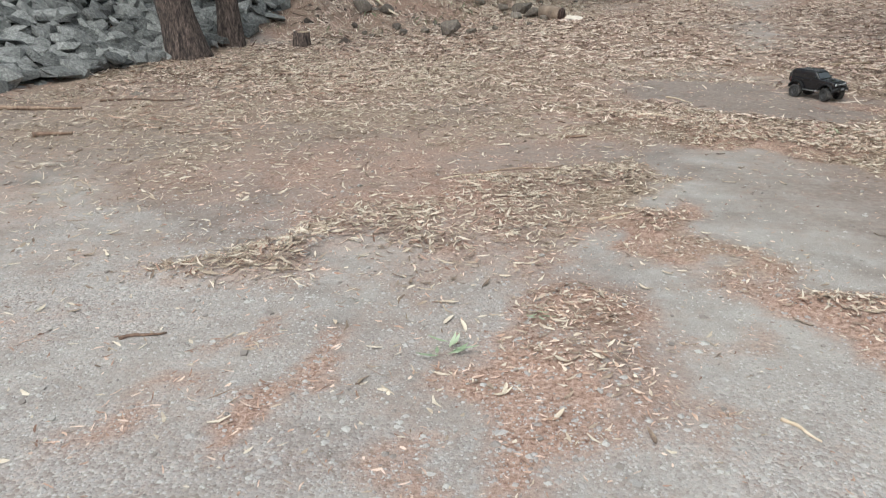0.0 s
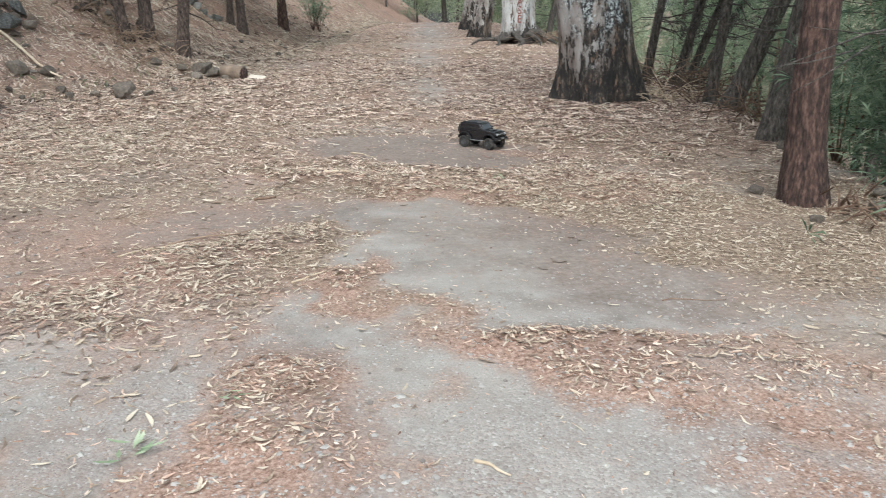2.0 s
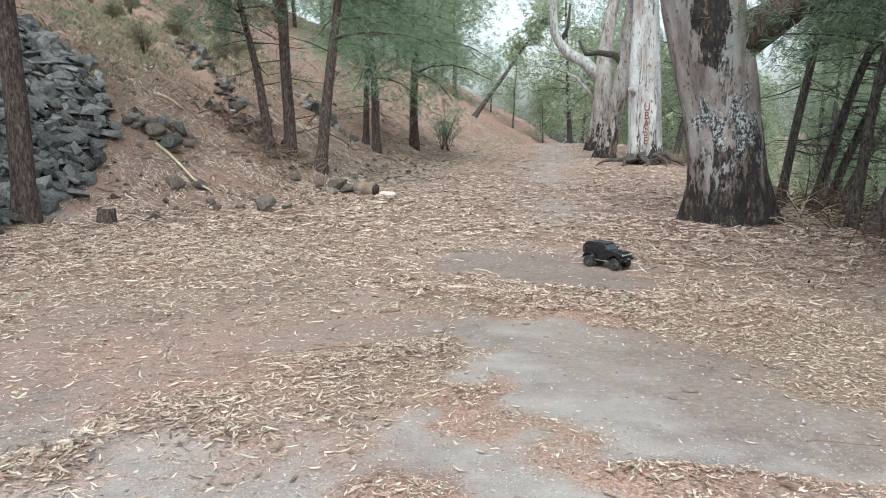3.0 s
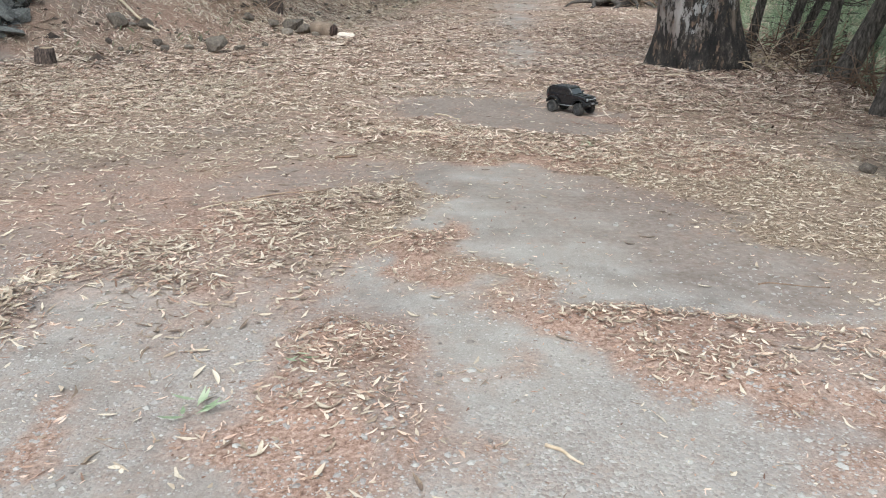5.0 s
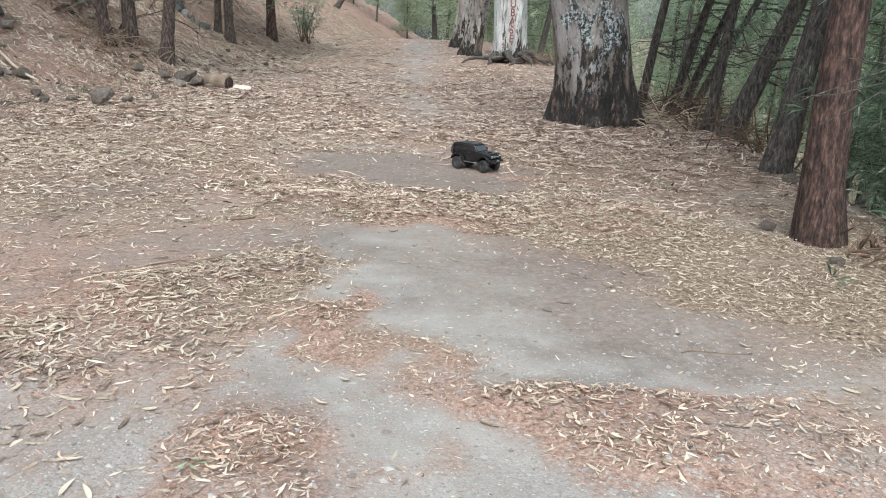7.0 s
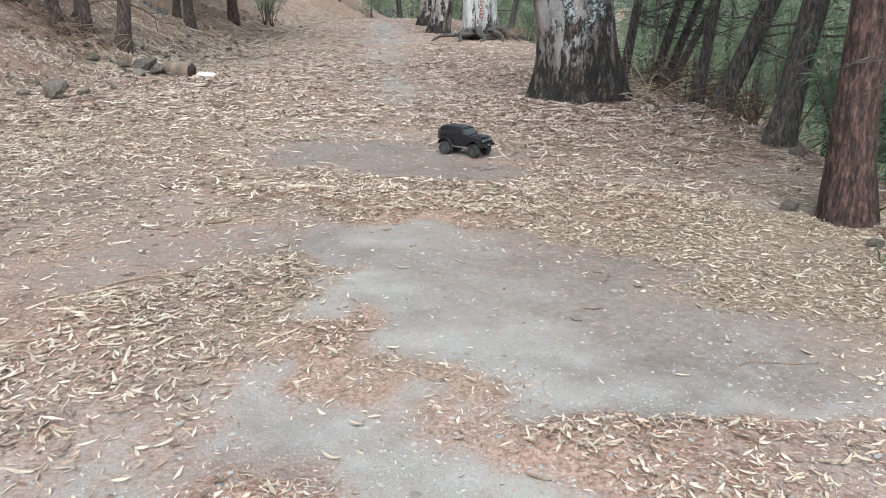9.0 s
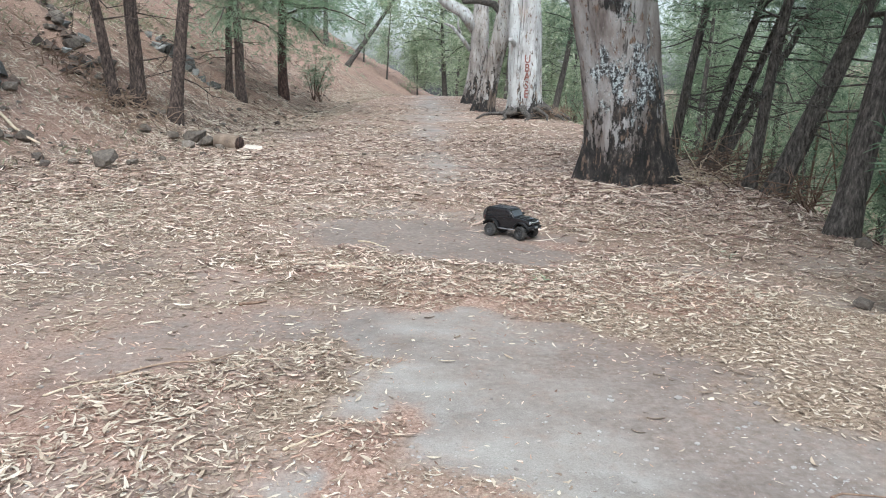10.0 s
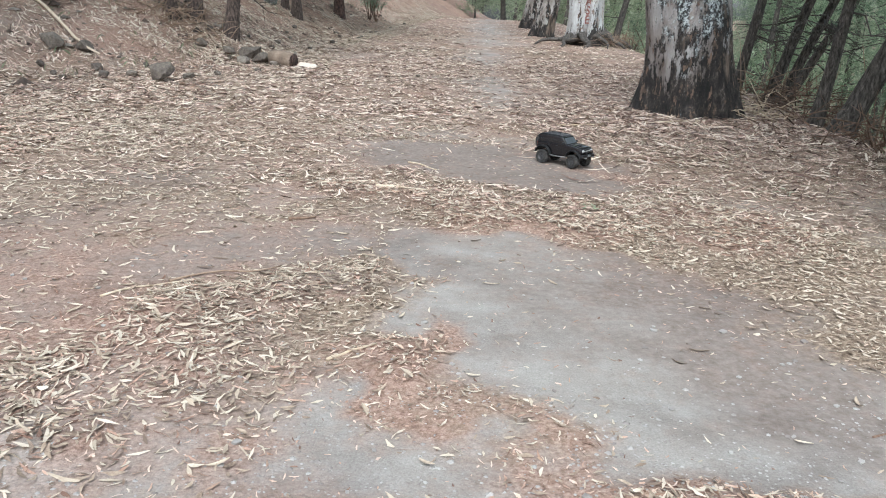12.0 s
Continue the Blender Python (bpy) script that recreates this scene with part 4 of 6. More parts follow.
def tree(name, x, y, lean, height_m, radius, bark, leaf, crown_from, seed, label, limbs=14, tufts=900, blade=(0.22, 0.012), spread=1.8, twigs=10, sink=0.25, droop=0.15, clump=0.4, blades=5, low_twig=1.0, single=True):
    """A tapered trunk with limbs, dead lower twigs and a crown of many tufts."""
    r = random.Random(seed)
    root = new(name)
    root.location = (x, y, at_ground(x, y))
    lean = Vector((lean[0], lean[1], 1.0))

    def axis(h):
        sway = Vector((noise.noise(Vector((seed * 1.7, h * 0.35, 0))), noise.noise(Vector((0, h * 0.35, seed * 2.3))), 0)) * 0.12 * min(1, h / 1.5)
        return lean * h + sway
    k = 16
    hs = [-sink + (height_m + sink) * (i / (k - 1)) ** 1.25 for i in range(k)]
    rad = [radius * (1 - 0.8 * max(0, h) / height_m) * (1 + 0.4 * math.exp(-max(0, h + 0.05) * 7)) for h in hs]
    bm = bmesh.new()
    tube(bm, [axis(h) for h in hs], rad, 14, 0.12, seed)
    part("trunk", bm, bark, root)
    rest = bmesh.new()
    verts, faces = [], []
    for i in range(limbs):
        bm = bmesh.new() if single else rest
        h = crown_from + (height_m - crown_from) * (i + r.random()) / limbs
        w = r.uniform(0, 6.283) + i * 2.4
        reach = spread * (1 - 0.55 * (h - crown_from) / max(0.1, height_m - crown_from)) * r.uniform(0.6, 1.15)
        out = Vector((math.cos(w), math.sin(w), r.uniform(0.0, 0.5)))
        p0 = axis(h)
        pts = [p0 + out * reach * t + Vector((0, 0, -droop * reach * t * t)) + Vector((r.gauss(0, 0.05), r.gauss(0, 0.05), 0)) * t for t in (0, 0.25, 0.5, 0.75, 1)]
        tube(bm, pts, [radius * 0.22 * (1 - 0.8 * t) + 0.004 for t in (0, 0.25, 0.5, 0.75, 1)], 6)
        if single:
            part("branch", bm, bark, root)
        for j in range(max(1, tufts // limbs)):
            t = r.uniform(0.25, 1.05)
            q = pts[0].lerp(pts[4], t) + Vector((r.gauss(0, 1), r.gauss(0, 1), r.gauss(0, 0.7))) * clump * (0.45 + 0.55 * t)
            spray(verts, faces, q, out + Vector((r.gauss(0, 0.5), r.gauss(0, 0.5), r.gauss(0, 0.5))), r, blade[0], blade[1], blades)
    bm = rest
    for i in range(twigs):
        h = r.uniform(0.8, max(1.2, crown_from + 1.0)) * low_twig
        w = r.uniform(0, 6.283)
        out = Vector((math.cos(w), math.sin(w), r.uniform(-0.35, 0.35)))
        ln = r.uniform(0.5, 1.5)
        p0 = axis(h)
        pts = [p0 + out * ln * t + Vector((r.gauss(0, 0.06), r.gauss(0, 0.06), r.gauss(0, 0.06) - 0.1 * t)) * (t > 0) for t in (0, 0.33, 0.66, 1)]
        tube(bm, pts, [0.016, 0.011, 0.007, 0.003], 5)
        for j in range(3):
            t = r.uniform(0.3, 0.9)
            q = pts[0].lerp(pts[3], t)
            o2 = (out + Vector((r.gauss(0, 0.8), r.gauss(0, 0.8), r.gauss(0, 0.5)))).normalized() * ln * 0.4
            tube(bm, [q, q + o2 * 0.5 + Vector((0, 0, -0.02)), q + o2], [0.006, 0.004, 0.002], 4)
    tagged(part("twig_tangle", bm, bark, root), kind="stuff")
    if verts:
        crown = new("crown", data_mesh("crown", verts, faces, leaf))
        crown.parent = root
    return tagged(root, label, "tree")


PINE = "slender pine with rough brown bark and soft green needles"
tree("pine_tree", -0.30, 16.1, (0.13, -0.03), 7.5, 0.125, PINE_BARK, NEEDLE, 2.6, 1, PINE, 18, 2200, (0.22, 0.006), blades=6)
tree("pine_tree", -0.90, 16.15, (-0.02, -0.06), 8.5, 0.13, PINE_BARK, NEEDLE, 3.8, 2, PINE, 18, 2200, (0.22, 0.006), blades=6)
tree("pine_tree", -1.25, 15.9, (-0.17, -0.07), 4.4, 0.105, PINE_BARK, NEEDLE, 2.3, 3, PINE, 14, 1700, (0.22, 0.006), spread=1.0, blades=6)
tree("pine_tree", 1.07, 22.4, (-0.06, -0.02), 8.0, 0.13, PINE_BARK, BRIGHT_NEEDLE, 2.0, 4, PINE, 26, 5200, (0.24, 0.006), spread=2.4, droop=0.4, clump=0.5, blades=6)
tree("pine_tree", 0.78, 23.25, (0.03, -0.04), 7.0, 0.10, PINE_BARK, BRIGHT_NEEDLE, 2.3, 5, PINE, 20, 3600, (0.24, 0.006), spread=2.0, droop=0.4, blades=6)
tree("pine_tree", 2.5, 26.6, (0, 0), 9.0, 0.16, RED_BARK, BRIGHT_NEEDLE, 2.2, 6, "reddish-barked pine with drooping green needle branches", 28, 6200, (0.26, 0.007), spread=2.7, droop=0.5, clump=0.6, blades=6)
tree("pine_tree", -4.02, 10.9, (-0.02, 0.0), 9.0, 0.165, PINE_BARK, NEEDLE, 4.3, 7, "straight dark-barked pine beside the dry-stone bank", 16, 1700, spread=2.6, clump=0.5, twigs=3, low_twig=2)
tree("pine_tree", -4.22, 9.9, (-0.2, -0.03), 9.0, 0.235, PINE_BARK, NEEDLE, 4.5, 8, "thick dark pine with furrowed bark below the stone bank", 16, 1800, spread=2.8, clump=0.5, twigs=3, low_twig=2)

# four unseen pines, added only to cast shade on the left bank
for k, (s, u) in enumerate([(3.5, -11), (5.5, -13), (7.0, -10.8), (1.5, -9.5)]):
    tree("pine_tree", *xy(s, u), (0.03, -0.02), 10, 0.18, PINE_BARK, NEEDLE, 4.0, 90 + k, "tall pine high on the shaded bank", 20, 2200, (0.24, 0.012), 3.4, 2, clump=0.6)

# dark leaning trees on the drop beside the trail
BANK = "dark leaning tree with bare lower twigs below the trail's edge"
tree("leaning_tree", 4.25, 4.44, (-0.03, 0.06), 7.5, 0.138, RED_BARK, NEEDLE, 3.2, 11, "reddish-brown rough-barked pine at the trail's edge", 14, 1500, (0.2, 0.0055), blades=7, twigs=2, low_twig=2)
tree("leaning_tree", 5.77, 6.72, (0.12, 0.02), 7.0, 0.13, DARK_BARK, NEEDLE, 2.6, 12, BANK, 17, 2600, (0.2, 0.0055), blades=7, twigs=8)
tree("leaning_tree", 7.44, 12.16, (0.11, -0.09), 7.5, 0.08, DARK_BARK, NEEDLE, 2.4, 13, BANK, 17, 2600, (0.2, 0.0055), blades=7, twigs=14)
tree("leaning_tree", 7.86, 11.9, (0.20, -0.16), 7.5, 0.082, DARK_BARK, NEEDLE, 2.3, 14, BANK, 17, 2600, (0.2, 0.0055), blades=7, twigs=14)
tree("leaning_tree", 8.3, 12.25, (0.23, -0.19), 7.5, 0.075, DARK_BARK, NEEDLE, 2.3, 15, BANK, 17, 2600, (0.2, 0.0055), blades=7, twigs=14)
tree("leaning_tree", 6.95, 9.55, (0.11, -0.03), 7.0, 0.08, DARK_BARK, NEEDLE, 2.3, 16, BANK, 17, 2600, (0.2, 0.0055), blades=7, twigs=14)
tree("leaning_tree", 6.95, 9.1, (0.32, -0.15), 6.5, 0.135, DARK_BARK, NEEDLE, 2.0, 17, BANK, 18, 2600, (0.2, 0.0055), blades=7, twigs=12)
tree("leaning_tree", 9.75, 14.3, (0.32, -0.26), 7.0, 0.09, DARK_BARK, NEEDLE, 2.0, 18, BANK, 17, 2600, (0.2, 0.0055), blades=7, twigs=12)
tree("leaning_tree", 4.75, 3.3, (0.10, 0.1), 7.0, 0.13, DARK_BARK, NEEDLE, 2.4, 19, BANK, 17, 2600, (0.2, 0.0055), blades=7, twigs=6)
tree("leaning_tree", 11.3, 25.4, (0.14, -0.07), 7.0, 0.11, DARK_BARK, NEEDLE, 2.0, 20, BANK, 17, 2600, (0.2, 0.0055), blades=7, twigs=10)
tree("leaning_tree", 8.2, 49.4, (0.70, -0.2), 6.5, 0.17, DARK_BARK, FAR_LEAF, 3.6, 21, "slanting dark trunk over the end of the bank", 12, 700, (0.35, 0.03))


for k, (x, y, h) in enumerate([(6.1, 4.6, 3.6), (6.7, 3.6, 4.0), (5.5, 2.9, 3.0), (7.6, 5.6, 4.2), (8.6, 7.4, 4.0), (7.3, 4.6, 5.0)]):
    tree("young_pine", x, y, (0.05, 0.05), h, 0.05, DARK_BARK, NEEDLE, 0.3, 80 + k, "dense young pine with dark green needles", 26, 2600, (0.2, 0.007), 1.2, 0, 0.3, 0.1, 0.28, 6)

# thicket behind: a few kinds of tree, each standing many times
def kind_of_tree(name, seed, label, bark, leaf, hgt, rad, low, tufts, blade, spread, clump):
    ob = tree(name, 0, 0, (0.05, 0.03), hgt, rad, bark, leaf, low, seed, label, 22, tufts, blade, spread, 6, 0.6, 0.2, clump, 4, single=False)
    return ob


far_kinds = [kind_of_tree("far_tree", 40 + i, "green tree of the wood behind the trail", DARK_BARK, FAR_LEAF, 8 + i, 0.14, 1.2 + 0.5 * i, 1800, (0.38, 0.024), 3.0, 0.75) for i in range(3)]
near_kinds = [kind_of_tree("thicket_tree", 50 + i, "bushy dark green tree on the slope below the trail", DARK_BARK, THICKET, 7 + i, 0.11, 0.5 + 0.4 * i, 2100, (0.26, 0.010), 2.4, 0.6) for i in range(3)]


def stand(kinds, spots, group):
    for i, (x, y, k, turn) in enumerate(spots):
        proto = kinds[i % len(kinds)]
        m = pose(x, y, at_ground(x, y), 0, 0, turn) @ Matrix.Diagonal((k, k, k, 1))
        if i < len(kinds):
            proto.matrix_basis = m
            ob = proto
        else:
            ob = copy_thing(proto, m)
            ob.scale = (k, k, k)
        ob["group"] = group


rr = random.Random(77)
spots = []
for i in range(38):
    s, u = rr.uniform(2, 48), rr.uniform(13, 28)
    if i < 14:
        s, u = 11 + i * 1.8, rr.uniform(9.0, 14)
    spots.append((*xy(s, u), rr.uniform(0.85, 1.25), rr.uniform(0, 360)))
stand(near_kinds, spots, "thicket below the trail")
spots = []
for i in range(44):
    s, u = rr.uniform(60, 110), rr.uniform(-30, 40)
    if i < 14:
        s, u = rr.uniform(58, 66), -14 + i * 2.2
    if abs(u + 0.066 * s) < 0.06 * s:        # the sky stays open over the trail's end
        spots.append((*xy(s, u), rr.uniform(0.45, 0.55), rr.uniform(0, 360)))
        continue
    spots.append((*xy(s, u), rr.uniform(0.9, 1.5), rr.uniform(0, 360)))
for i in range(26):
    s, u = rr.uniform(12, 56), rr.uniform(-30, -15)
    spots.append((*xy(s, u), rr.uniform(0.8, 1.2), rr.uniform(0, 360)))
stand(far_kinds, spots, "wood behind the trail")


def gum(name, x, y, axis_pts, radii, bark, seed, label, ridges=0.0, limbs=(), spread=0.2):
    root = new(name)
    root.location = (x, y, at_ground(x, y))
    bm = bmesh.new()
    n = 44
    zs = [p[2] for p in axis_pts]
    pts, rad = [], []
    for i in range(n):
        z = zs[0] + (zs[-1] - zs[0]) * (i / (n - 1)) ** 1.5
        pts.append(tuple(np.interp(z, zs, [p[k] for p in axis_pts]) for k in range(3)))
        rad.append(float(np.interp(z, zs, radii)))

    def flare(i, w):
        z = pts[i][2]
        k = math.exp(-max(0, z) * 2.6)
        buttress = k * (spread + 0.16 * math.sin(w * 5 + seed) + 0.10 * math.sin(w * 9 + 1.3 * seed))
        return buttress + ridges * (math.sin(w * 4 + z * 0.35 + seed) + 0.5 * math.sin(w * 7 - z * 0.5))
    tube(bm, pts, rad, 56, 0.09, seed, flare)
    part("trunk", bm, bark, root)
    for limb, lr, mat in limbs:
        bm = bmesh.new()
        tube(bm, limb, lr, 16, 0.15, seed + 1)
        part("limb", bm, mat, root)
    return tagged(root, label, "tree")


old_gum = gum("old_gum_tree", 5.62, 10.35, [(0, 0, -0.3), (0, 0, 0), (-0.09, -0.02, 0.8), (-0.23, -0.03, 1.6), (-0.43, -0.05, 2.4), (-0.63, -0.06, 3.1), (-0.9, 0, 6), (-1.3, 0, 10)],
              [0.54, 0.54, 0.505, 0.49, 0.505, 0.52, 0.43, 0.26], GUM_NEAR, 1, "massive old gum tree with grey peeling bark and lichen", 0.02,
              [([(-0.3, -0.1, 2.35), (0.15, -0.25, 2.65), (0.6, -0.4, 2.95), (1.1, -0.6, 3.15), (1.8, -0.9, 3.6), (2.4, -1.2, 4.4)], [0.34, 0.27, 0.2, 0.17, 0.14, 0.1], PINE_BARK)])


# ---- the pale gums farther along the trail ----
far_gum = gum("gum_tree", 9.75, 24.2, [(0, 0, -0.3), (0, 0, 0), (-0.03, 0, 1), (-0.08, 0, 2.5), (-0.15, 0, 4.8), (-0.4, 0.2, 9), (-0.6, 0.4, 13)], [0.56, 0.53, 0.52, 0.51, 0.4, 0.3, 0.18], GUM_FAR, 5,
              "pale smooth-barked gum tree with red paint marks", 0.03,
              [([(-0.35, -0.1, 2.1), (-0.6, -0.3, 2.3), (-0.75, -0.5, 2.35)], [0.1, 0.08, 0.07], GUM_FAR), ([(-0.2, 0, 7), (0.8, -0.6, 8.6), (1.8, -1, 10.5)], [0.2, 0.15, 0.1], GUM_FAR)])
for k, (ang, ln) in enumerate([(198, 1.7), (222, 1.4), (250, 1.1), (285, 1.0), (315, 1.1), (340, 1.2), (358, 1.0), (15, 0.9)]):
    bm = bmesh.new()
    c, s = math.cos(radians(ang)), math.sin(radians(ang))
    pts = []
    for i in range(7):
        d = 0.35 + ln * i / 6
        wob = 0.14 * math.sin(i * 1.3 + k)
        px, py = d * c - wob * s, d * s + wob * c
        pts.append((px, py, at_ground(9.75 + px, 24.2 + py) - at_ground(9.75, 24.2) + (0.3 if k < 2 else 0.5) * (1 - i / 6) ** 1.3 * (0.8 + 0.25 * math.sin(i * 2.1 + k)) + 0.05 - 0.1 * (i == 6)))
    tube(bm, pts, [(0.085 + 0.03 * (k % 3)) * (1 - 0.75 * i / 6) for i in range(7)], 8, 0.25, k)
    part("root", bm, DARK_BARK, far_gum, "dark exposed root")
RED_PAINT = surface("red_paint", [(0.10, 0.035, 0.03), (0.18, 0.065, 0.052), (0.28, 0.15, 0.125)], 20, 0.7, 0.1, 60, spread=0.6)
trunk = [o for o in far_gum.children if o.name.startswith("trunk")][0]
bpy.context.view_layer.update()
for k, letter in enumerate("UBASE"):
    right, toward = Vector((0.93, -0.37, 0)), Vector((0.37, 0.93, 0))
    hit, place, normal, _ = trunk.ray_cast(right * 0.03 - toward * 3 + Vector((0, 0, 1.78 - k * 0.26)), toward)
    font = bpy.data.curves.new("painted_letter", "FONT")
    font.body, font.size, font.align_x, font.align_y = letter, 0.34, "CENTER", "CENTER"
    font.extrude, font.bevel_depth, font.offset = 0.012, 0.002, 0.004
    shape = bpy.data.objects.new("shape", font)
    me = bpy.data.meshes.new_from_object(shape)
    bpy.data.objects.remove(shape)
    me.materials.clear()
    me.materials.append(RED_PAINT)
    ob = new("painted_letter", me)
    ob.parent = far_gum
    ob["label"] = "red painted letter " + letter
    ob.matrix_basis = Matrix.Translation(place) @ normal.to_track_quat("Z", "Y").to_matrix().to_4x4() @ Matrix.Diagonal((0.8, 1, 1, 1))


def across(rows, right=(0.95, -0.31)):
    """Points given as (sideways, height), swung a little in depth."""
    return [(a * right[0] + 0.1 * math.sin(z), a * right[1] + 0.15 * math.sin(1.7 * z), z) for a, z in rows]


gum("gum_tree", 9.78, 28.2, across([(0, -0.3), (0, 0), (0.16, 1.47), (0.42, 2.57), (0.64, 3.67), (0.72, 4.5), (1.0, 8), (1.1, 11)]), [0.38, 0.37, 0.31, 0.3, 0.22, 0.165, 0.13, 0.08], GUM_MOTTLED, 7,
    "mottled brown and white gum trunk leaning beside the trail", 0.06,
    [(across([(0.6, 3.3), (0.3, 3.75), (-0.25, 3.85), (-0.75, 3.8), (-0.95, 4.3)]), [0.13, 0.12, 0.1, 0.08, 0.05], DARK_BARK),
     (across([(0.3, 2.2), (0.55, 2.5), (0.75, 2.55)]), [0.12, 0.1, 0.08], GUM_FAR)])
gum("gum_tree", 11.6, 35.2, across([(0, -0.3), (0, 0), (0.14, 1.69), (0.30, 3.2), (0.41, 4.08), (0.55, 5.2), (0.8, 8), (1.0, 12)]), [0.4, 0.38, 0.39, 0.4, 0.34, 0.3, 0.22, 0.12], GUM_MOTTLED, 9,
    "forked white gum tree with a big bare side limb", 0.05,
    [(across([(0.16, 3.2), (-0.37, 3.98), (-1.1, 4.4), (-1.56, 4.9), (-1.88, 5.4), (-2.1, 6.5), (-2.1, 8.5)]), [0.3, 0.27, 0.25, 0.22, 0.2, 0.15, 0.07], GUM_FAR),
     (across([(-0.2, 2.35), (-0.62, 2.95), (-0.95, 3.35), (-1.3, 3.5)]), [0.1, 0.085, 0.07, 0.04], GUM_FAR),
     (across([(-0.6, 2.95), (-0.68, 3.4), (-0.62, 3.8)]), [0.06, 0.05, 0.03], GUM_FAR),
     (across([(-1.55, 4.9), (-1.3, 5.6), (-1.35, 6.6)]), [0.1, 0.08, 0.05], DARK_BARK)])


def leaf_cloud(name, parent, centers, tufts, size, leaf, seed, blade, blades=5):
    r = random.Random(seed)
    verts, faces = [], []
    for i in range(tufts):
        c = Vector(centers[i % len(centers)])
        p = c + Vector((r.gauss(0, 1), r.gauss(0, 1), r.gauss(0, 0.6))) * size
        spray(verts, faces, p, Vector((r.gauss(0, 1), r.gauss(0, 1), -0.6)), r, blade[0], blade[1], blades)
    ob = new(name, data_mesh(name, verts, faces, leaf))
    ob.parent = parent
    return ob


r5 = random.Random(9)
for g in [o for o in bpy.data.objects if o.name.startswith("gum_tree")]:
    leaf_cloud("crown", g, [(r5.gauss(0.8, 1.8), r5.gauss(0, 2.0), r5.uniform(7.5, 13)) for _ in range(14)], 1800, 0.75, FAR_LEAF, 3, (0.3, 0.025))
leaf_cloud("crown", old_gum, [(r5.gauss(-0.5, 2.4), r5.gauss(0, 2.4), r5.uniform(6.5, 11)) for _ in range(14)], 1800, 0.7, FAR_LEAF, 4, (0.16, 0.012))


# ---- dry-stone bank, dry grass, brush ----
# near-black colour that stands for the shade between the slabs
GAP_SHADE = surface("gap_shade", [(0.012, 0.013, 0.013), (0.035, 0.037, 0.037), (0.08, 0.082, 0.08)], 14, 0.95, 0.8, 50, spread=0.5)
stone_bank = tagged(new("stone_bank"), "loose bank of piled dark grey slabs", "stone bank")
stone_bank.location = (*xy(8, -8), at_ground(*xy(8, -8)))
rs = random.Random(21)
inv = Matrix.Translation(-stone_bank.location)
made = 0
u = -6.95
rest_v, rest_f = [], []
while u > -10.5:
    smax = float(np.interp(-u, (6.9, 7.6, 9.1, 10.4), (10.3, 12.2, 13.4, 13.3)))
    s = 4.6 + rs.uniform(0, 0.3)
    while s < smax + rs.uniform(-0.3, 0.3):
        w = rs.choice((0.12, 0.16, 0.2, 0.26, 0.34)) * rs.uniform(0.85, 1.2)
        x, y = xy(s + w / 2, u + rs.gauss(0, 0.05))
        yaw = math.degrees(math.atan2(AY, AX)) + rs.gauss(0, 20)
        m = inv @ pose(x, y, at_ground(x, y) + 0.04 + rs.uniform(0, 0.09), rs.gauss(27, 17), rs.gauss(0, 14), yaw) @ Matrix.Diagonal((w * 0.62, rs.uniform(0.12, 0.2) * (0.7 + 1.2 * w), rs.uniform(0.055, 0.105) * (0.75 + w), 1))
        block = SLABS[rs.randrange(12)]
        if made < 300:
            ob = new("stone", block)
            ob.parent = stone_bank
            ob.matrix_basis = m
        else:
            n0 = len(rest_v)
            rest_v += [tuple(m @ v.co) for v in block.vertices]
            rest_f += [tuple(n0 + i for i in p.vertices) for p in block.polygons]
        made += 1
        s += w * 0.86
    u -= 0.125
rest = new("rubble_fill", data_mesh("rubble_fill", rest_v, rest_f, STONE_HEAP))
rest.parent = stone_bank
tagged(rest, kind="stuff")

# added sheet under the slabs, its dark colour painting the shaded gaps
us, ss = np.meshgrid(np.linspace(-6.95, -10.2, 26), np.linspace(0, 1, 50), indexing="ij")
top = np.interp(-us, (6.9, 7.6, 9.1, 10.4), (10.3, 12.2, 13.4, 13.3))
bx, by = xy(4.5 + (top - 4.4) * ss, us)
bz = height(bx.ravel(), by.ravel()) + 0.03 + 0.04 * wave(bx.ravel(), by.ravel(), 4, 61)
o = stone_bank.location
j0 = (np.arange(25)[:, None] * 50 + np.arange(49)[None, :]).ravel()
gap_sheet = new("rubble_bed", data_mesh("rubble_bed", np.column_stack((bx.ravel() - o.x, by.ravel() - o.y, bz - o.z)).tolist(), np.column_stack((j0, j0 + 1, j0 + 51, j0 + 50)).tolist(), GAP_SHADE, True))
gap_sheet.parent = stone_bank
x, y, r = scatter(5000, (4.6, 13.2), (-10.2, -6.95), lambda x, y, s, u: (s < np.interp(-u, (6.9, 7.6, 9.1, 10.4), (10.3, 12.2, 13.4, 13.3))) * 0.6, 15)
pebbles("stone_chips", x, y, r, (0.05, 0.13), "angular grey chips packed between the slabs", STONE)


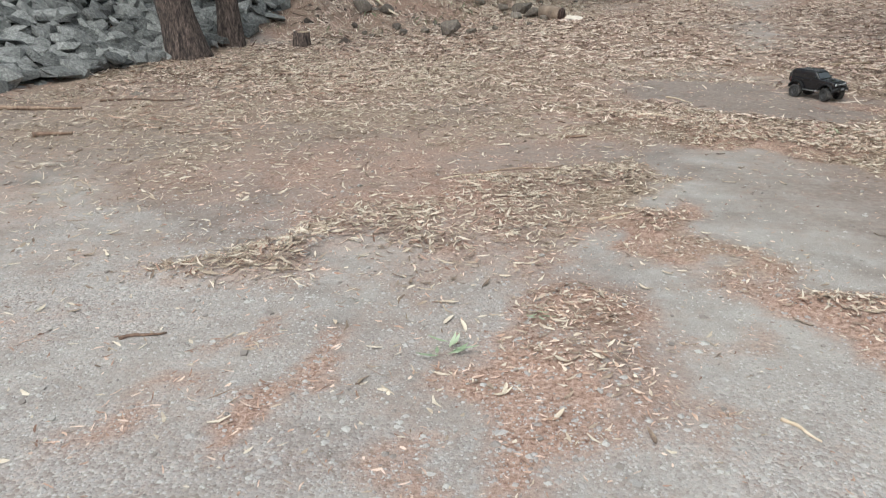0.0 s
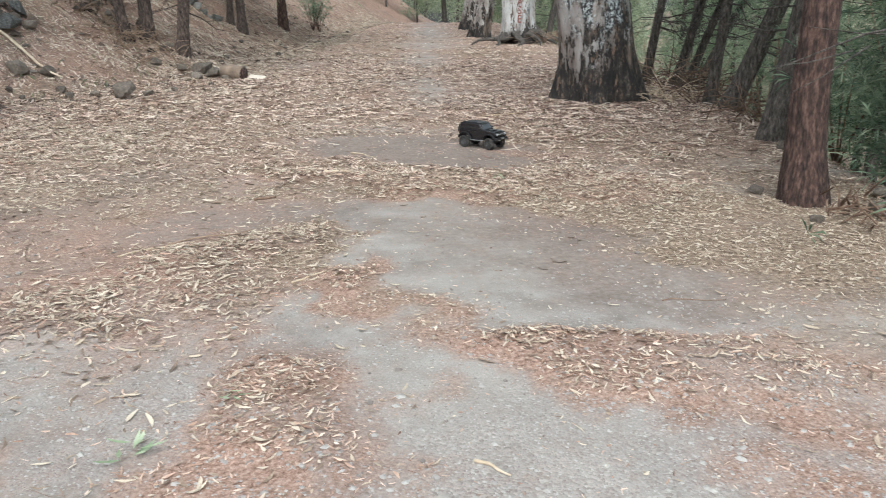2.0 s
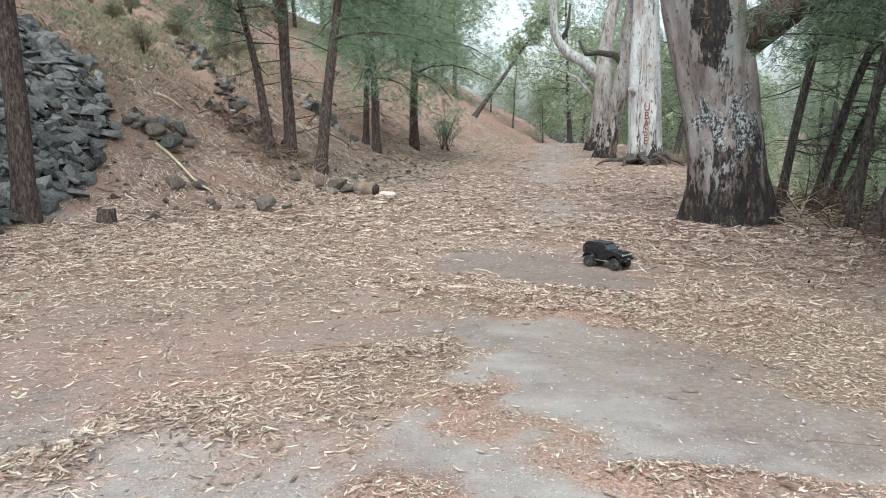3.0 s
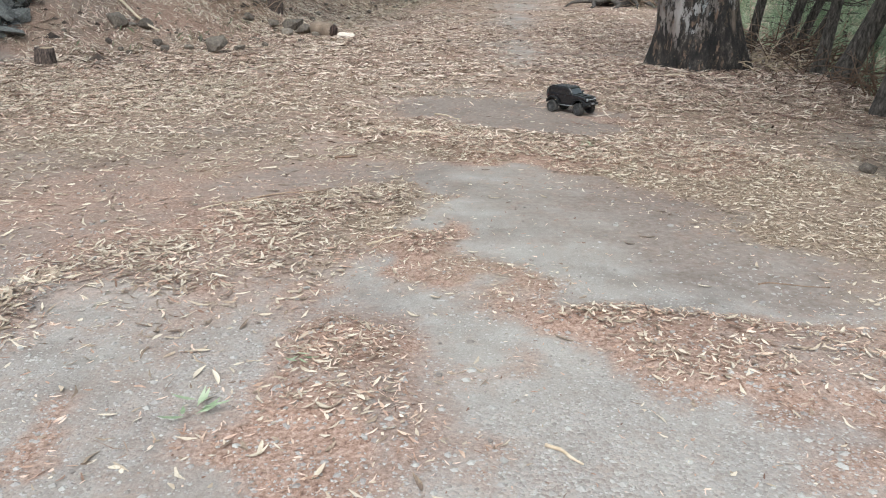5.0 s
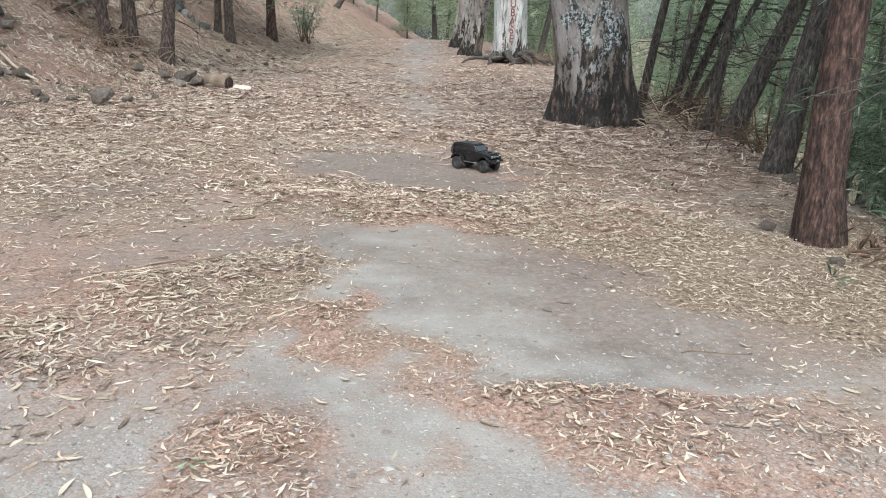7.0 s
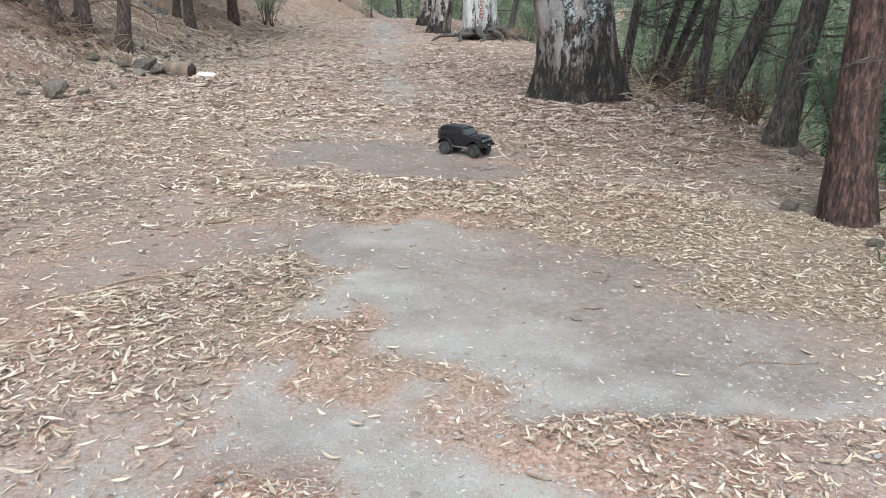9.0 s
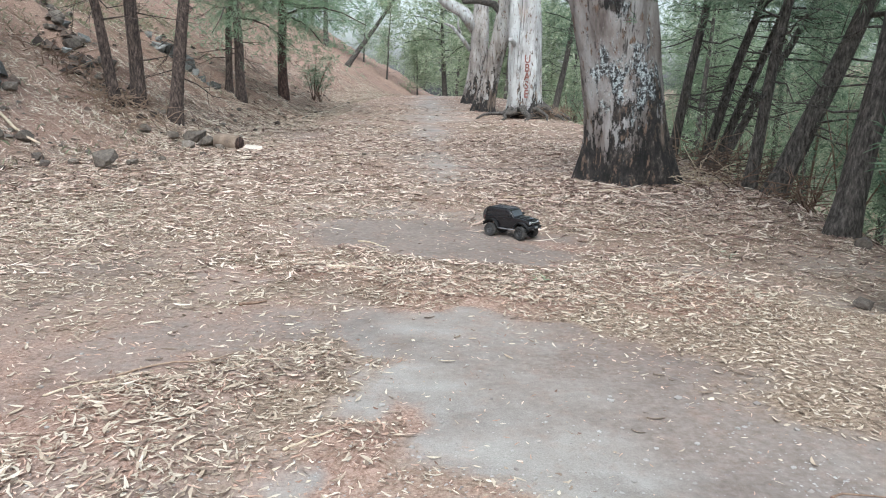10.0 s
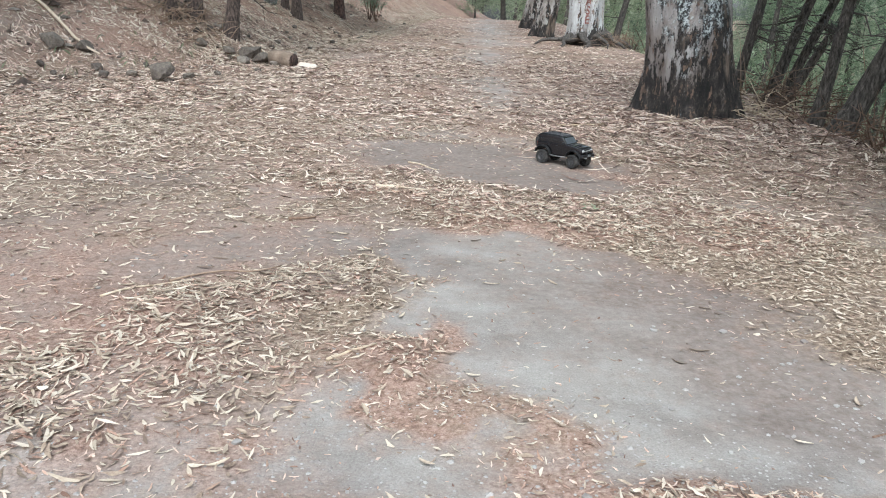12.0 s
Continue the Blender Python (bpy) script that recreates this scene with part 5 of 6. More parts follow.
def grass(name, count, s_range, u_range, chance, mat, label, length, seed):
    x, y, r = scatter(count, s_range, u_range, chance, seed)
    z = height(x, y)
    k = 5
    x, y, z = np.repeat(x, k), np.repeat(y, k), np.repeat(z, k)
    m = len(x)
    x, y = x + r.normal(0, 0.11, m), y + r.normal(0, 0.11, m)
    z = height(x, y)
    a, L, W = r.uniform(0, 6.3, m), r.uniform(*length, m), r.uniform(0.0015, 0.004, m)
    lean = r.uniform(0.1, 0.9, m)
    out = np.zeros((m, 4, 3))
    for i, (t, w) in enumerate(((0, 1), (0, -1), (0.6, 0.7), (1, 0))):
        out[:, i] = np.column_stack((x + np.cos(a) * L * lean * t * t - np.sin(a) * W * w, y + np.sin(a) * L * lean * t * t + np.cos(a) * W * w, z + L * t * (1 - 0.4 * lean * t) - 0.01))
    base = np.arange(m)[:, None] * 4
    f = np.concatenate([base + np.array([[0, 1, 2]]), base + np.array([[1, 3, 2]])])
    return tagged(new(name, data_mesh(name, out.reshape(-1, 3).tolist(), f.tolist(), mat)), label, "grass", kind="stuff")


grass("dry_grass", 24000, (11, 27), (-18, -6.8), lambda x, y, s, u: np.clip((-u - 7.2) / 2.5, 0, 1) * (0.55 + 0.45 * wave(x, y, 0.8, 31)), DRY_GRASS, "dry yellow-green grass on the upper bank", (0.06, 0.2), 41)
grass("dry_grass", 900, (9, 40), (-8.5, -4.8), lambda x, y, s, u: np.clip(0.1 + 0.6 * wave(x, y, 0.9, 33), 0, 1), DRY_GRASS, "sparse dry grass stalks on the needle bank", (0.06, 0.18), 42)
grass("edge_grass", 500, (2, 30), (3.4, 8), lambda x, y, s, u: np.clip(0.4 + 0.6 * wave(x, y, 0.9, 35), 0, 1), DRY_GRASS, "dry grass and weeds below the trail's edge", (0.05, 0.15), 43)


def brush(x, y, count, size, seed, label, mat=TWIG):
    bm = bmesh.new()
    r = random.Random(seed)
    for i in range(count):
        p = Vector((r.gauss(0, size * 0.4), r.gauss(0, size * 0.4), 0.02))
        p.z = at_ground(x + p.x, y + p.y) - at_ground(x, y) + r.uniform(0, size * 0.25)
        d = Vector((r.gauss(0, 1), r.gauss(0, 1), r.uniform(-0.1, 0.9))).normalized() * r.uniform(0.2, 0.6) * size
        tube(bm, [p, p + d * 0.5 + Vector((r.gauss(0, 0.03), r.gauss(0, 0.03), 0.02)), p + d], [0.009, 0.006, 0.002], 4)
    ob = link("brush_pile", bm, mat)
    ob.location = (x, y, at_ground(x, y))
    return tagged(ob, label, "brush", kind="stuff")


brush(-1.15, 15.85, 190, 0.95, 1, "tangle of dead twigs round the pine feet")
brush(-2.2, 16.6, 60, 1.2, 2, "dead brush on the needle bank")
brush(7.3, 10.2, 110, 1.3, 3, "dead brush at the drop beside the old gum")
brush(6.6, 8.3, 70, 0.9, 4, "dead twigs at the trail's edge")
brush(6.35, 9.9, 60, 0.7, 5, "bark strips and twigs at the gum's foot", PALE_STICK)
brush(8.0, 11.2, 120, 1.6, 6, "dead brush below the trail's edge")
brush(4.35, 4.0, 40, 0.5, 7, "twigs and bark round the pine's foot")
brush(10.5, 23.9, 130, 1.1, 8, "dark tangle of roots and twigs by the pale gum")
for k, (x, y, size) in enumerate([(4.5, 4.0, 0.22), (4.65, 3.8, 0.16), (4.1, 4.75, 0.14), (3.95, 3.95, 0.12), (4.9, 4.4, 0.18), (5.5, 6.2, 0.2)]):
    rock(x, y, size, k, k * 61, "grey stone lying at the trail's edge", 0.35, "stones at the edge")


def sapling(x, y, hgt, seed, label, leaf=NEEDLE):
    root = new("shrub")
    root.location = (x, y, at_ground(x, y))
    r = random.Random(seed)
    bm = bmesh.new()
    verts, faces = [], []
    for i in range(7):
        w = r.uniform(0, 6.3)
        tip = Vector((math.cos(w) * hgt * r.uniform(0.15, 0.5), math.sin(w) * hgt * r.uniform(0.15, 0.5), hgt * r.uniform(0.6, 1)))
        tube(bm, [(0, 0, -0.05), tip * 0.5 + Vector((0, 0, 0.1)), tip], [0.014, 0.01, 0.003], 5)
        for j in range(40):
            t = r.uniform(0.3, 1)
            spray(verts, faces, tip * t + Vector((r.gauss(0, 0.1), r.gauss(0, 0.1), 0.1 * (1 - t))), Vector((r.gauss(0, 1), r.gauss(0, 1), 0.6)), r, 0.15, 0.004, 8)
    tagged(part("stem", bm, TWIG, root), kind="stuff")
    crown = new("foliage", data_mesh("foliage", verts, faces, leaf))
    crown.parent = root
    return tagged(root, label, "shrub")


for k, (x, y, h) in enumerate([(3.9, 30.3, 1.9), (4.2, 30.8, 1.4), (5.6, 4.9, 1.6), (5.3, 3.7, 1.4), (6.2, 5.4, 2.0), (6.9, 7.0, 1.8), (5.9, 4.0, 1.9), (7.6, 8.6, 1.8), (8.6, 10.4, 2.2), (12.3, 24.6, 2.0), (13.4, 28.5, 2.2), (12.2, 22.0, 2.0)]):
    sapling(x, y, h, 60 + k, "feathery green shrub growing beside the trail")


for k in range(18):
    s, u = rs.uniform(12.5, 26), rs.uniform(-13.5, -8.8)
    sapling(*xy(s, u), rs.uniform(0.35, 0.9), 130 + k, "low dry scrub bush on the upper bank", DRY_GRASS)


x, y, r = scatter(7000, (1, 55), (8.5, 30), lambda x, y, s, u: np.clip(0.5 + 0.6 * wave(x, y, 0.35, 81), 0, 1), 82)
r6 = random.Random(6)
verts, faces = [], []
for px, py, pz in zip(x, y, height(x, y)):
    for j in range(2):
        spray(verts, faces, Vector((px + r6.gauss(0, 0.2), py + r6.gauss(0, 0.2), pz + abs(r6.gauss(0, 0.3)))), Vector((r6.gauss(0, 0.6), r6.gauss(0, 0.6), 1)), r6, 0.3, 0.012, 4)
tagged(new("undergrowth", data_mesh("undergrowth", verts, faces, THICKET)), "green undergrowth covering the gully below the trail", "undergrowth", kind="stuff")


def weed(x, y, count, length, seed, label):
    """A fallen or sprouting spray of narrow green leaves on the ground."""
    bm = bmesh.new()
    r = random.Random(seed)
    for i in range(count):
        w = r.uniform(0, 6.3)
        L, W = length * r.uniform(0.6, 1.1), length * 0.07
        c, s = math.cos(w), math.sin(w)
        o = Vector((r.gauss(0, length * 0.25), r.gauss(0, length * 0.25), 0.012 + 0.004 * i))
        p = [bm.verts.new(o + Vector((a * L * c - b * W * s, a * L * s + b * W * c, 0.10 * L * a + (0.0 if b else 0.004)))) for a, b in ((0, 0), (0.35, 1), (0.35, -1), (0.75, 0.7), (0.75, -0.7), (1, 0))]
        for f in ((0, 2, 1), (1, 2, 4, 3), (3, 4, 5)):
            bm.faces.new([p[j] for j in f])
    ob = link("green_leaves", bm, GREEN_LEAF)
    ob.location = (x, y, at_ground(x, y))
    return tagged(ob, label, "leaves", kind="stuff")


weed(-0.03, 2.24, 8, 0.1, 1, "pale green fallen leaves on the gravel")
weed(0.28, 2.5, 5, 0.06, 2, "yellow-green leaves in the heap of litter")
weed(2.43, 5.72, 7, 0.1, 3, "green leaves lying on the brown litter")
weed(-2.6, 8.9, 6, 0.1, 4, "green leaves lying on the brown litter")
weed(4.1, 6.1, 5, 0.1, 5, "pale green leaves on the litter")


# ---- the toy truck ----
def gloss(name, col, rough, metal=0.0, coat=0.0):
    m = surface(name, [tuple(c * 0.75 for c in col), col, tuple(min(1, c * 1.35) for c in col)], 14, rough, 0.03, 120, metal=metal, spread=0.7)
    m.node_tree.nodes["Principled BSDF"].inputs["Coat Weight"].default_value = coat
    return m


BODY = gloss("black_body_paint", (0.006, 0.006, 0.008), 0.26, 0, 0.5)
TRIM = gloss("black_plastic", (0.011, 0.011, 0.012), 0.55)
GLASS = gloss("tinted_window", (0.012, 0.013, 0.015), 0.12, 0, 0.6)
SHIELD = gloss("windscreen", (0.07, 0.08, 0.09), 0.06, 0, 1.0)
RUBBER = surface("dusty_rubber", [(0.012, 0.012, 0.012), (0.03, 0.029, 0.028), (0.09, 0.08, 0.072)], 25, 0.9, 0.3, 90, spread=0.7)
STEEL = gloss("grey_metal", (0.35, 0.35, 0.36), 0.4, 0.8)
LAMP = gloss("lamp_lens", (0.5, 0.52, 0.54), 0.12, 0, 1.0)
RED_LENS = gloss("tail_lens", (0.25, 0.02, 0.02), 0.15, 0, 1.0)
WHITE_MARK = gloss("pale_print", (0.55, 0.55, 0.55), 0.5)

truck = tagged(new("toy_truck"), "black radio-controlled toy off-road truck with big knobbly tyres", "toy truck")


def prism(bm, outline, y0, y1, top_in=0.0, z_ref=(0, 1)):
    """Extrude a side outline (x, z) across the truck; top_in narrows it towards z_ref[1]."""
    def yy(y, z):
        k = min(max((z - z_ref[0]) / (z_ref[1] - z_ref[0]), 0), 1)
        return y * (1 - top_in * k)
    a = [bm.verts.new((x, yy(y0, z), z)) for x, z in outline]
    b = [bm.verts.new((x, yy(y1, z), z)) for x, z in outline]
    n = len(outline)
    f = [bm.faces.new(a), bm.faces.new(b[::-1])]
    for i in range(n):
        f.append(bm.faces.new((a[i], b[i], b[(i + 1) % n], a[(i + 1) % n])))
    bmesh.ops.recalc_face_normals(bm, faces=bm.faces)
    return f


def soften(bm, offset, segments=2, angle=25):
    edges = [e for e in bm.edges if len(e.link_faces) == 2 and e.calc_face_angle(0) > radians(angle)]
    bmesh.ops.bevel(bm, geom=edges, offset=offset, segments=segments, affect="EDGES", profile=0.6, clamp_overlap=True)


def arch(cx, r, a0, a1, n=9):
    return [(cx + r * math.cos(radians(a0 + (a1 - a0) * i / (n - 1))), 0.078 + r * math.sin(radians(a0 + (a1 - a0) * i / (n - 1)))) for i in range(n)]


bm = bmesh.new()
prism(bm, [(0.222, 0.118), (0.224, 0.158), (0.212, 0.176), (0.14, 0.186), (0.072, 0.19), (-0.222, 0.19), (-0.228, 0.178), (-0.228, 0.112)] + arch(-0.156, 0.07, 152, 22) + [(-0.085, 0.094), (0.085, 0.094)] + arch(0.156, 0.07, 158, 28), -0.094, 0.094)
soften(bm, 0.006)
part("body", bm, BODY, truck)
bm = bmesh.new()
prism(bm, [(0.078, 0.186), (0.026, 0.25), (-0.01, 0.2555), (-0.206, 0.2545), (-0.22, 0.248), (-0.227, 0.186)], -0.092, 0.092, 0.09, (0.186, 0.262))
soften(bm, 0.006)
cabin = part("cabin", bm, BODY, truck)
bm = bmesh.new()
prism(bm, [(0.012, 0.2535), (0.005, 0.26), (-0.195, 0.259), (-0.208, 0.2515)], -0.079, 0.079, 0.1, (0.25, 0.262))
soften(bm, 0.003)
# the roof's grey sheen is put into a base colour lighter than the trim
ROOF = gloss("roof_panel", (0.03, 0.032, 0.036), 0.38, 0, 0.2)
roof = part("roof", bm, ROOF, truck, "black ribbed roof panel with sheen in its colour")
for y in (-0.06, -0.02, 0.02, 0.06):
    bm = bmesh.new()
    box(bm, (-0.185, y - 0.004, 0.2575), (-0.005, y + 0.004, 0.2625), 0.0015)
    part("rib", bm, ROOF, roof)
for y in (-0.076, 0.076):
    bm = bmesh.new()
    tube(bm, [(0.0, y, 0.252), (-0.01, y, 0.2605), (-0.19, y, 0.26), (-0.2, y, 0.25)], [0.003] * 4, 8)
    part("roof_rail", bm, TRIM, truck)
for side in (-1, 1):
    for x0, x1 in ((-0.005, 0.052), (-0.095, -0.012), (-0.2, -0.105)):
        bm = bmesh.new()
        t0 = 0.028 if x1 > 0.04 else 0.0
        prism(bm, [(x0, 0.197), (x1, 0.197), (x1 - t0, 0.241), (x0, 0.242)], 0.0885, 0.0935, 0.12, (0.186, 0.262))
        if side < 0:
            for v in bm.verts:
                v.co.y = -v.co.y
            bmesh.ops.reverse_faces(bm, faces=bm.faces)
        soften(bm, 0.002, 1)
        part("side_window", bm, GLASS, truck, "tinted side window")
bm = bmesh.new()
d = Vector((0.022 - 0.078, 0, 0.258 - 0.186)).normalized()
nrm = Vector((0.072, 0, 0.056)).normalized()
vs = []
for k, w in ((0.012, 0.078), (0.07, 0.068)):
    for y in (-w, w):
        for o in (-0.002, 0.003):
            vs.append(bm.verts.new(Vector((0.078, y, 0.186)) + d * k + nrm * o))
for f in ((1, 3, 7, 5), (0, 4, 6, 2), (0, 1, 5, 4), (2, 6, 7, 3), (0, 2, 3, 1), (4, 5, 7, 6)):
    bm.faces.new([vs[i] for i in f])
bmesh.ops.recalc_face_normals(bm, faces=bm.faces)
part("windscreen", bm, SHIELD, truck, "glossy windscreen", smooth=False)
bm = bmesh.new()
box(bm, (-0.2225, -0.068, 0.2), (-0.2145, 0.068, 0.243), 0.002, Matrix.Translation((-0.22, 0, 0.2)) @ Matrix.Rotation(radians(9), 4, "Y") @ Matrix.Translation((0.22, 0, -0.2)))
part("rear_window", bm, GLASS, truck, "tinted rear window")
bm = bmesh.new()
prism(bm, [(0.21, 0.176), (0.2, 0.183), (0.14, 0.193), (0.085, 0.195), (0.08, 0.186)], -0.062, 0.062)
soften(bm, 0.004)
part("bonnet", bm, BODY, truck)
bm = bmesh.new()
box(bm, (0.1, -0.03, 0.192), (0.17, 0.03, 0.1945), 0.001)
part("bonnet_panel", bm, TRIM, truck)
bm = bmesh.new()
box(bm, (0.219, -0.084, 0.138), (0.229, 0.084, 0.172), 0.003, None, 2)
grille = part("grille", bm, TRIM, truck)
for k in range(6):
    bm = bmesh.new()
    box(bm, (0.228, -0.047 + k * 0.017, 0.151), (0.2305, -0.036 + k * 0.017, 0.159), 0.0008)
    part("badge_bar", bm, WHITE_MARK, grille, "pale badge bar")
for y in (-0.068, 0.068):
    bm = bmesh.new()
    tube(bm, [(0.224, y, 0.155), (0.231, y, 0.155), (0.2335, y, 0.155)], [0.0135, 0.0135, 0.009], 18)
    lamp = part("headlight", bm, LAMP, truck, "round clear headlight")
    bm = bmesh.new()
    box(bm, (0.229, y - 0.017, 0.1535), (0.2345, y + 0.017, 0.1565), 0.0008)
    part("lamp_bar", bm, TRIM, lamp)
bm = bmesh.new()
box(bm, (0.222, -0.1, 0.1), (0.252, 0.1, 0.126), 0.006, None, 2)
bumper = part("front_bumper", bm, TRIM, truck, "black steel-look front bumper")
bm = bmesh.new()
tube(bm, [(0.24, -0.05, 0.122), (0.258, -0.047, 0.15), (0.26, -0.035, 0.158), (0.26, 0.035, 0.158), (0.258, 0.047, 0.15), (0.24, 0.05, 0.122)], [0.0045] * 6, 8)
part("bull_bar", bm, TRIM, bumper)
bm = bmesh.new()
box(bm, (0.248, -0.02, 0.108), (0.262, 0.02, 0.124), 0.003)
part("winch", bm, STEEL, bumper, "pale grey winch")
for y in (-0.06, 0.06):
    bm = bmesh.new()
    tube(bm, [(0.248, y - 0.008, 0.104), (0.262, y - 0.008, 0.1), (0.266, y, 0.098), (0.262, y + 0.008, 0.1), (0.248, y + 0.008, 0.104)], [0.003] * 5, 6)
    part("tow_hook", bm, STEEL, bumper)
bm = bmesh.new()
box(bm, (-0.252, -0.09, 0.098), (-0.222, 0.09, 0.12), 0.006, None, 2)
part("rear_bumper", bm, TRIM, truck)
for y in (-0.083, 0.083):
    bm = bmesh.new()
    box(bm, (-0.2325, y - 0.009, 0.14), (-0.226, y + 0.009, 0.182), 0.002)
    part("tail_light", bm, RED_LENS, truck, "red tail light")
    bm = bmesh.new()
    s = 1 if y > 0 else -1
    box(bm, (0.05, s * 0.094 - 0.004, 0.197), (0.056, s * 0.094 + 0.004, 0.2), 0.001)
    box(bm, (0.046, min(s * 0.1, s * 0.124), 0.195), (0.058, max(s * 0.1, s * 0.124), 0.215), 0.003)
    part("mirror", bm, TRIM, truck)
    bm = bmesh.new()
    tube(bm, [(0.085, s * 0.1, 0.088), (0.07, s * 0.108, 0.084), (-0.07, s * 0.108, 0.084), (-0.085, s * 0.1, 0.088)], [0.005] * 4, 8)
    part("side_step", bm, STEEL, truck, "grey metal side step")
    for x in (-0.02, -0.1):
        bm = bmesh.new()
        box(bm, (x - 0.012, min(s * 0.093, s * 0.098), 0.17), (x + 0.008, max(s * 0.093, s * 0.098), 0.175), 0.001)
        part("door_handle", bm, TRIM, truck)
    for cx in (-0.156, 0.156):
        bm = bmesh.new()
        n = 15
        ring = []
        for i in range(n):
            a = radians(168 - 156 * i / (n - 1))
            c, q = math.cos(a), math.sin(a)
            ring.append([bm.verts.new((cx + rr_ * c, s * yv, 0.078 + rr_ * q)) for rr_, yv in ((0.068, 0.09), (0.068, 0.117), (0.075, 0.119), (0.082, 0.112), (0.084, 0.09))])
        for p, q in zip(ring, ring[1:]):
            for j in range(4):
                bm.faces.new((p[j], p[j + 1], q[j + 1], q[j]))
        bmesh.ops.solidify(bm, geom=bm.faces[:], thickness=0.002)
        bmesh.ops.recalc_face_normals(bm, faces=bm.faces)
        part("wheel_arch", bm, TRIM, truck, "flared black wheel arch")


def lathe(bm, profile, n, knobs=None):
    """Turn an (r, y) profile round the y axis; knobs raise every other step of the tread."""
    rings = []
    for i in range(n):
        a = 2 * math.pi * i / n
        ring = []
        for r, y, lug in profile:
            rr_ = r + (0.0028 if lug and ((i // 2 + (1 if y > 0 else 0)) % 2) else 0)
            ring.append(bm.verts.new((rr_ * math.cos(a), y, rr_ * math.sin(a))))
        rings.append(ring)
    m = len(profile)
    for i in range(n):
        p, q = rings[i], rings[(i + 1) % n]
        for j in range(m - 1):
            bm.faces.new((p[j], p[j + 1], q[j + 1], q[j]))
    bmesh.ops.recalc_face_normals(bm, faces=bm.faces)


def wheel(name, parent, m, outer):
    bm = bmesh.new()
    lathe(bm, [(0.031, -0.019, 0), (0.045, -0.023, 0), (0.055, -0.0225, 0), (0.0575, -0.019, 1), (0.058, -0.007, 1), (0.058, 0.007, 1), (0.0575, 0.019, 1), (0.055, 0.0225, 0), (0.045, 0.023, 0), (0.031, 0.019, 0)], 72)
    tyre = part(name, bm, RUBBER, parent, "dusty knobbly rubber tyre", smooth=False)
    tyre.matrix_basis = m
    bm = bmesh.new()
    lathe(bm, [(0.0325, -0.018, 0), (0.0325, outer * 0.021, 0), (0.028, outer * 0.021, 0), (0.026, outer * 0.012, 0), (0.012, outer * 0.011, 0), (0.010, outer * 0.02, 0), (0.0001, outer * 0.021, 0)], 36)
    for k in range(6):
        a = k * math.pi / 3
        mm = Matrix.Rotation(a, 4, "Y")
        box(bm, (0.009, min(outer * 0.01, outer * 0.019), -0.0042), (0.031, max(outer * 0.01, outer * 0.019), 0.0042), 0.0012, mm)
    part("rim", bm, STEEL if name == "spare" else RIM, tyre, "dark spoked rim")
    return tyre


RIM = gloss("dark_rim", (0.07, 0.07, 0.072), 0.4, 0.6)
for cx in (-0.156, 0.156):
    for s in (-1, 1):
        turn = Matrix.Rotation(radians(-16), 4, "Z") if cx > 0 else Matrix.Identity(4)
        wheel("wheel", truck, Matrix.Translation((cx, s * 0.101, 0.06)) @ turn, s)
    bm = bmesh.new()
    tube(bm, [(cx, -0.09, 0.06), (cx, -0.02, 0.06), (cx, 0.0, 0.06), (cx, 0.03, 0.06), (cx, 0.09, 0.06)], [0.008, 0.009, 0.017, 0.01, 0.008], 10)
    part("axle", bm, TRIM, truck)
bm = bmesh.new()
box(bm, (-0.2, -0.035, 0.076), (0.2, 0.035, 0.1), 0.005)
part("chassis", bm, TRIM, truck)
wheel("spare_wheel", truck, Matrix.Translation((-0.252, 0.0, 0.172)) @ Matrix.Rotation(radians(90), 4, "Z"), 1)
truck.matrix_basis = pose(2.75, 7.12, at_ground(2.75, 7.12) + 0.002, 0, 0, -53) @ Matrix.Scale(0.93, 4)


# ---- single leaves and stones on the ground ----
def leaf_piece(seed):
    r = random.Random(seed)
    L, W, bend, cup = r.uniform(0.045, 0.085), r.uniform(0.009, 0.015), r.uniform(-0.35, 0.35), r.uniform(0.1, 0.6)
    vs, fs = [], []
    n = 7
    for i in range(n):
        t = i / (n - 1) - 0.5
        w = W * 0.5 * max(0.06, math.cos(t * math.pi) ** 0.7) * (1.1 - 0.5 * t)
        y = bend * L * (t * t - 0.1)
        z = cup * L * t * t + 0.003
        vs += [(t * L, y - w, z + 0.003), (t * L, y, z), (t * L, y + w, z + 0.003)]
    for i in range(n - 1):
        k = 3 * i
        fs += [(k, k + 1, k + 4, k + 3), (k + 1, k + 2, k + 5, k + 4)]
    return data_mesh("leaf", vs, fs, SINGLE_LEAF, True)


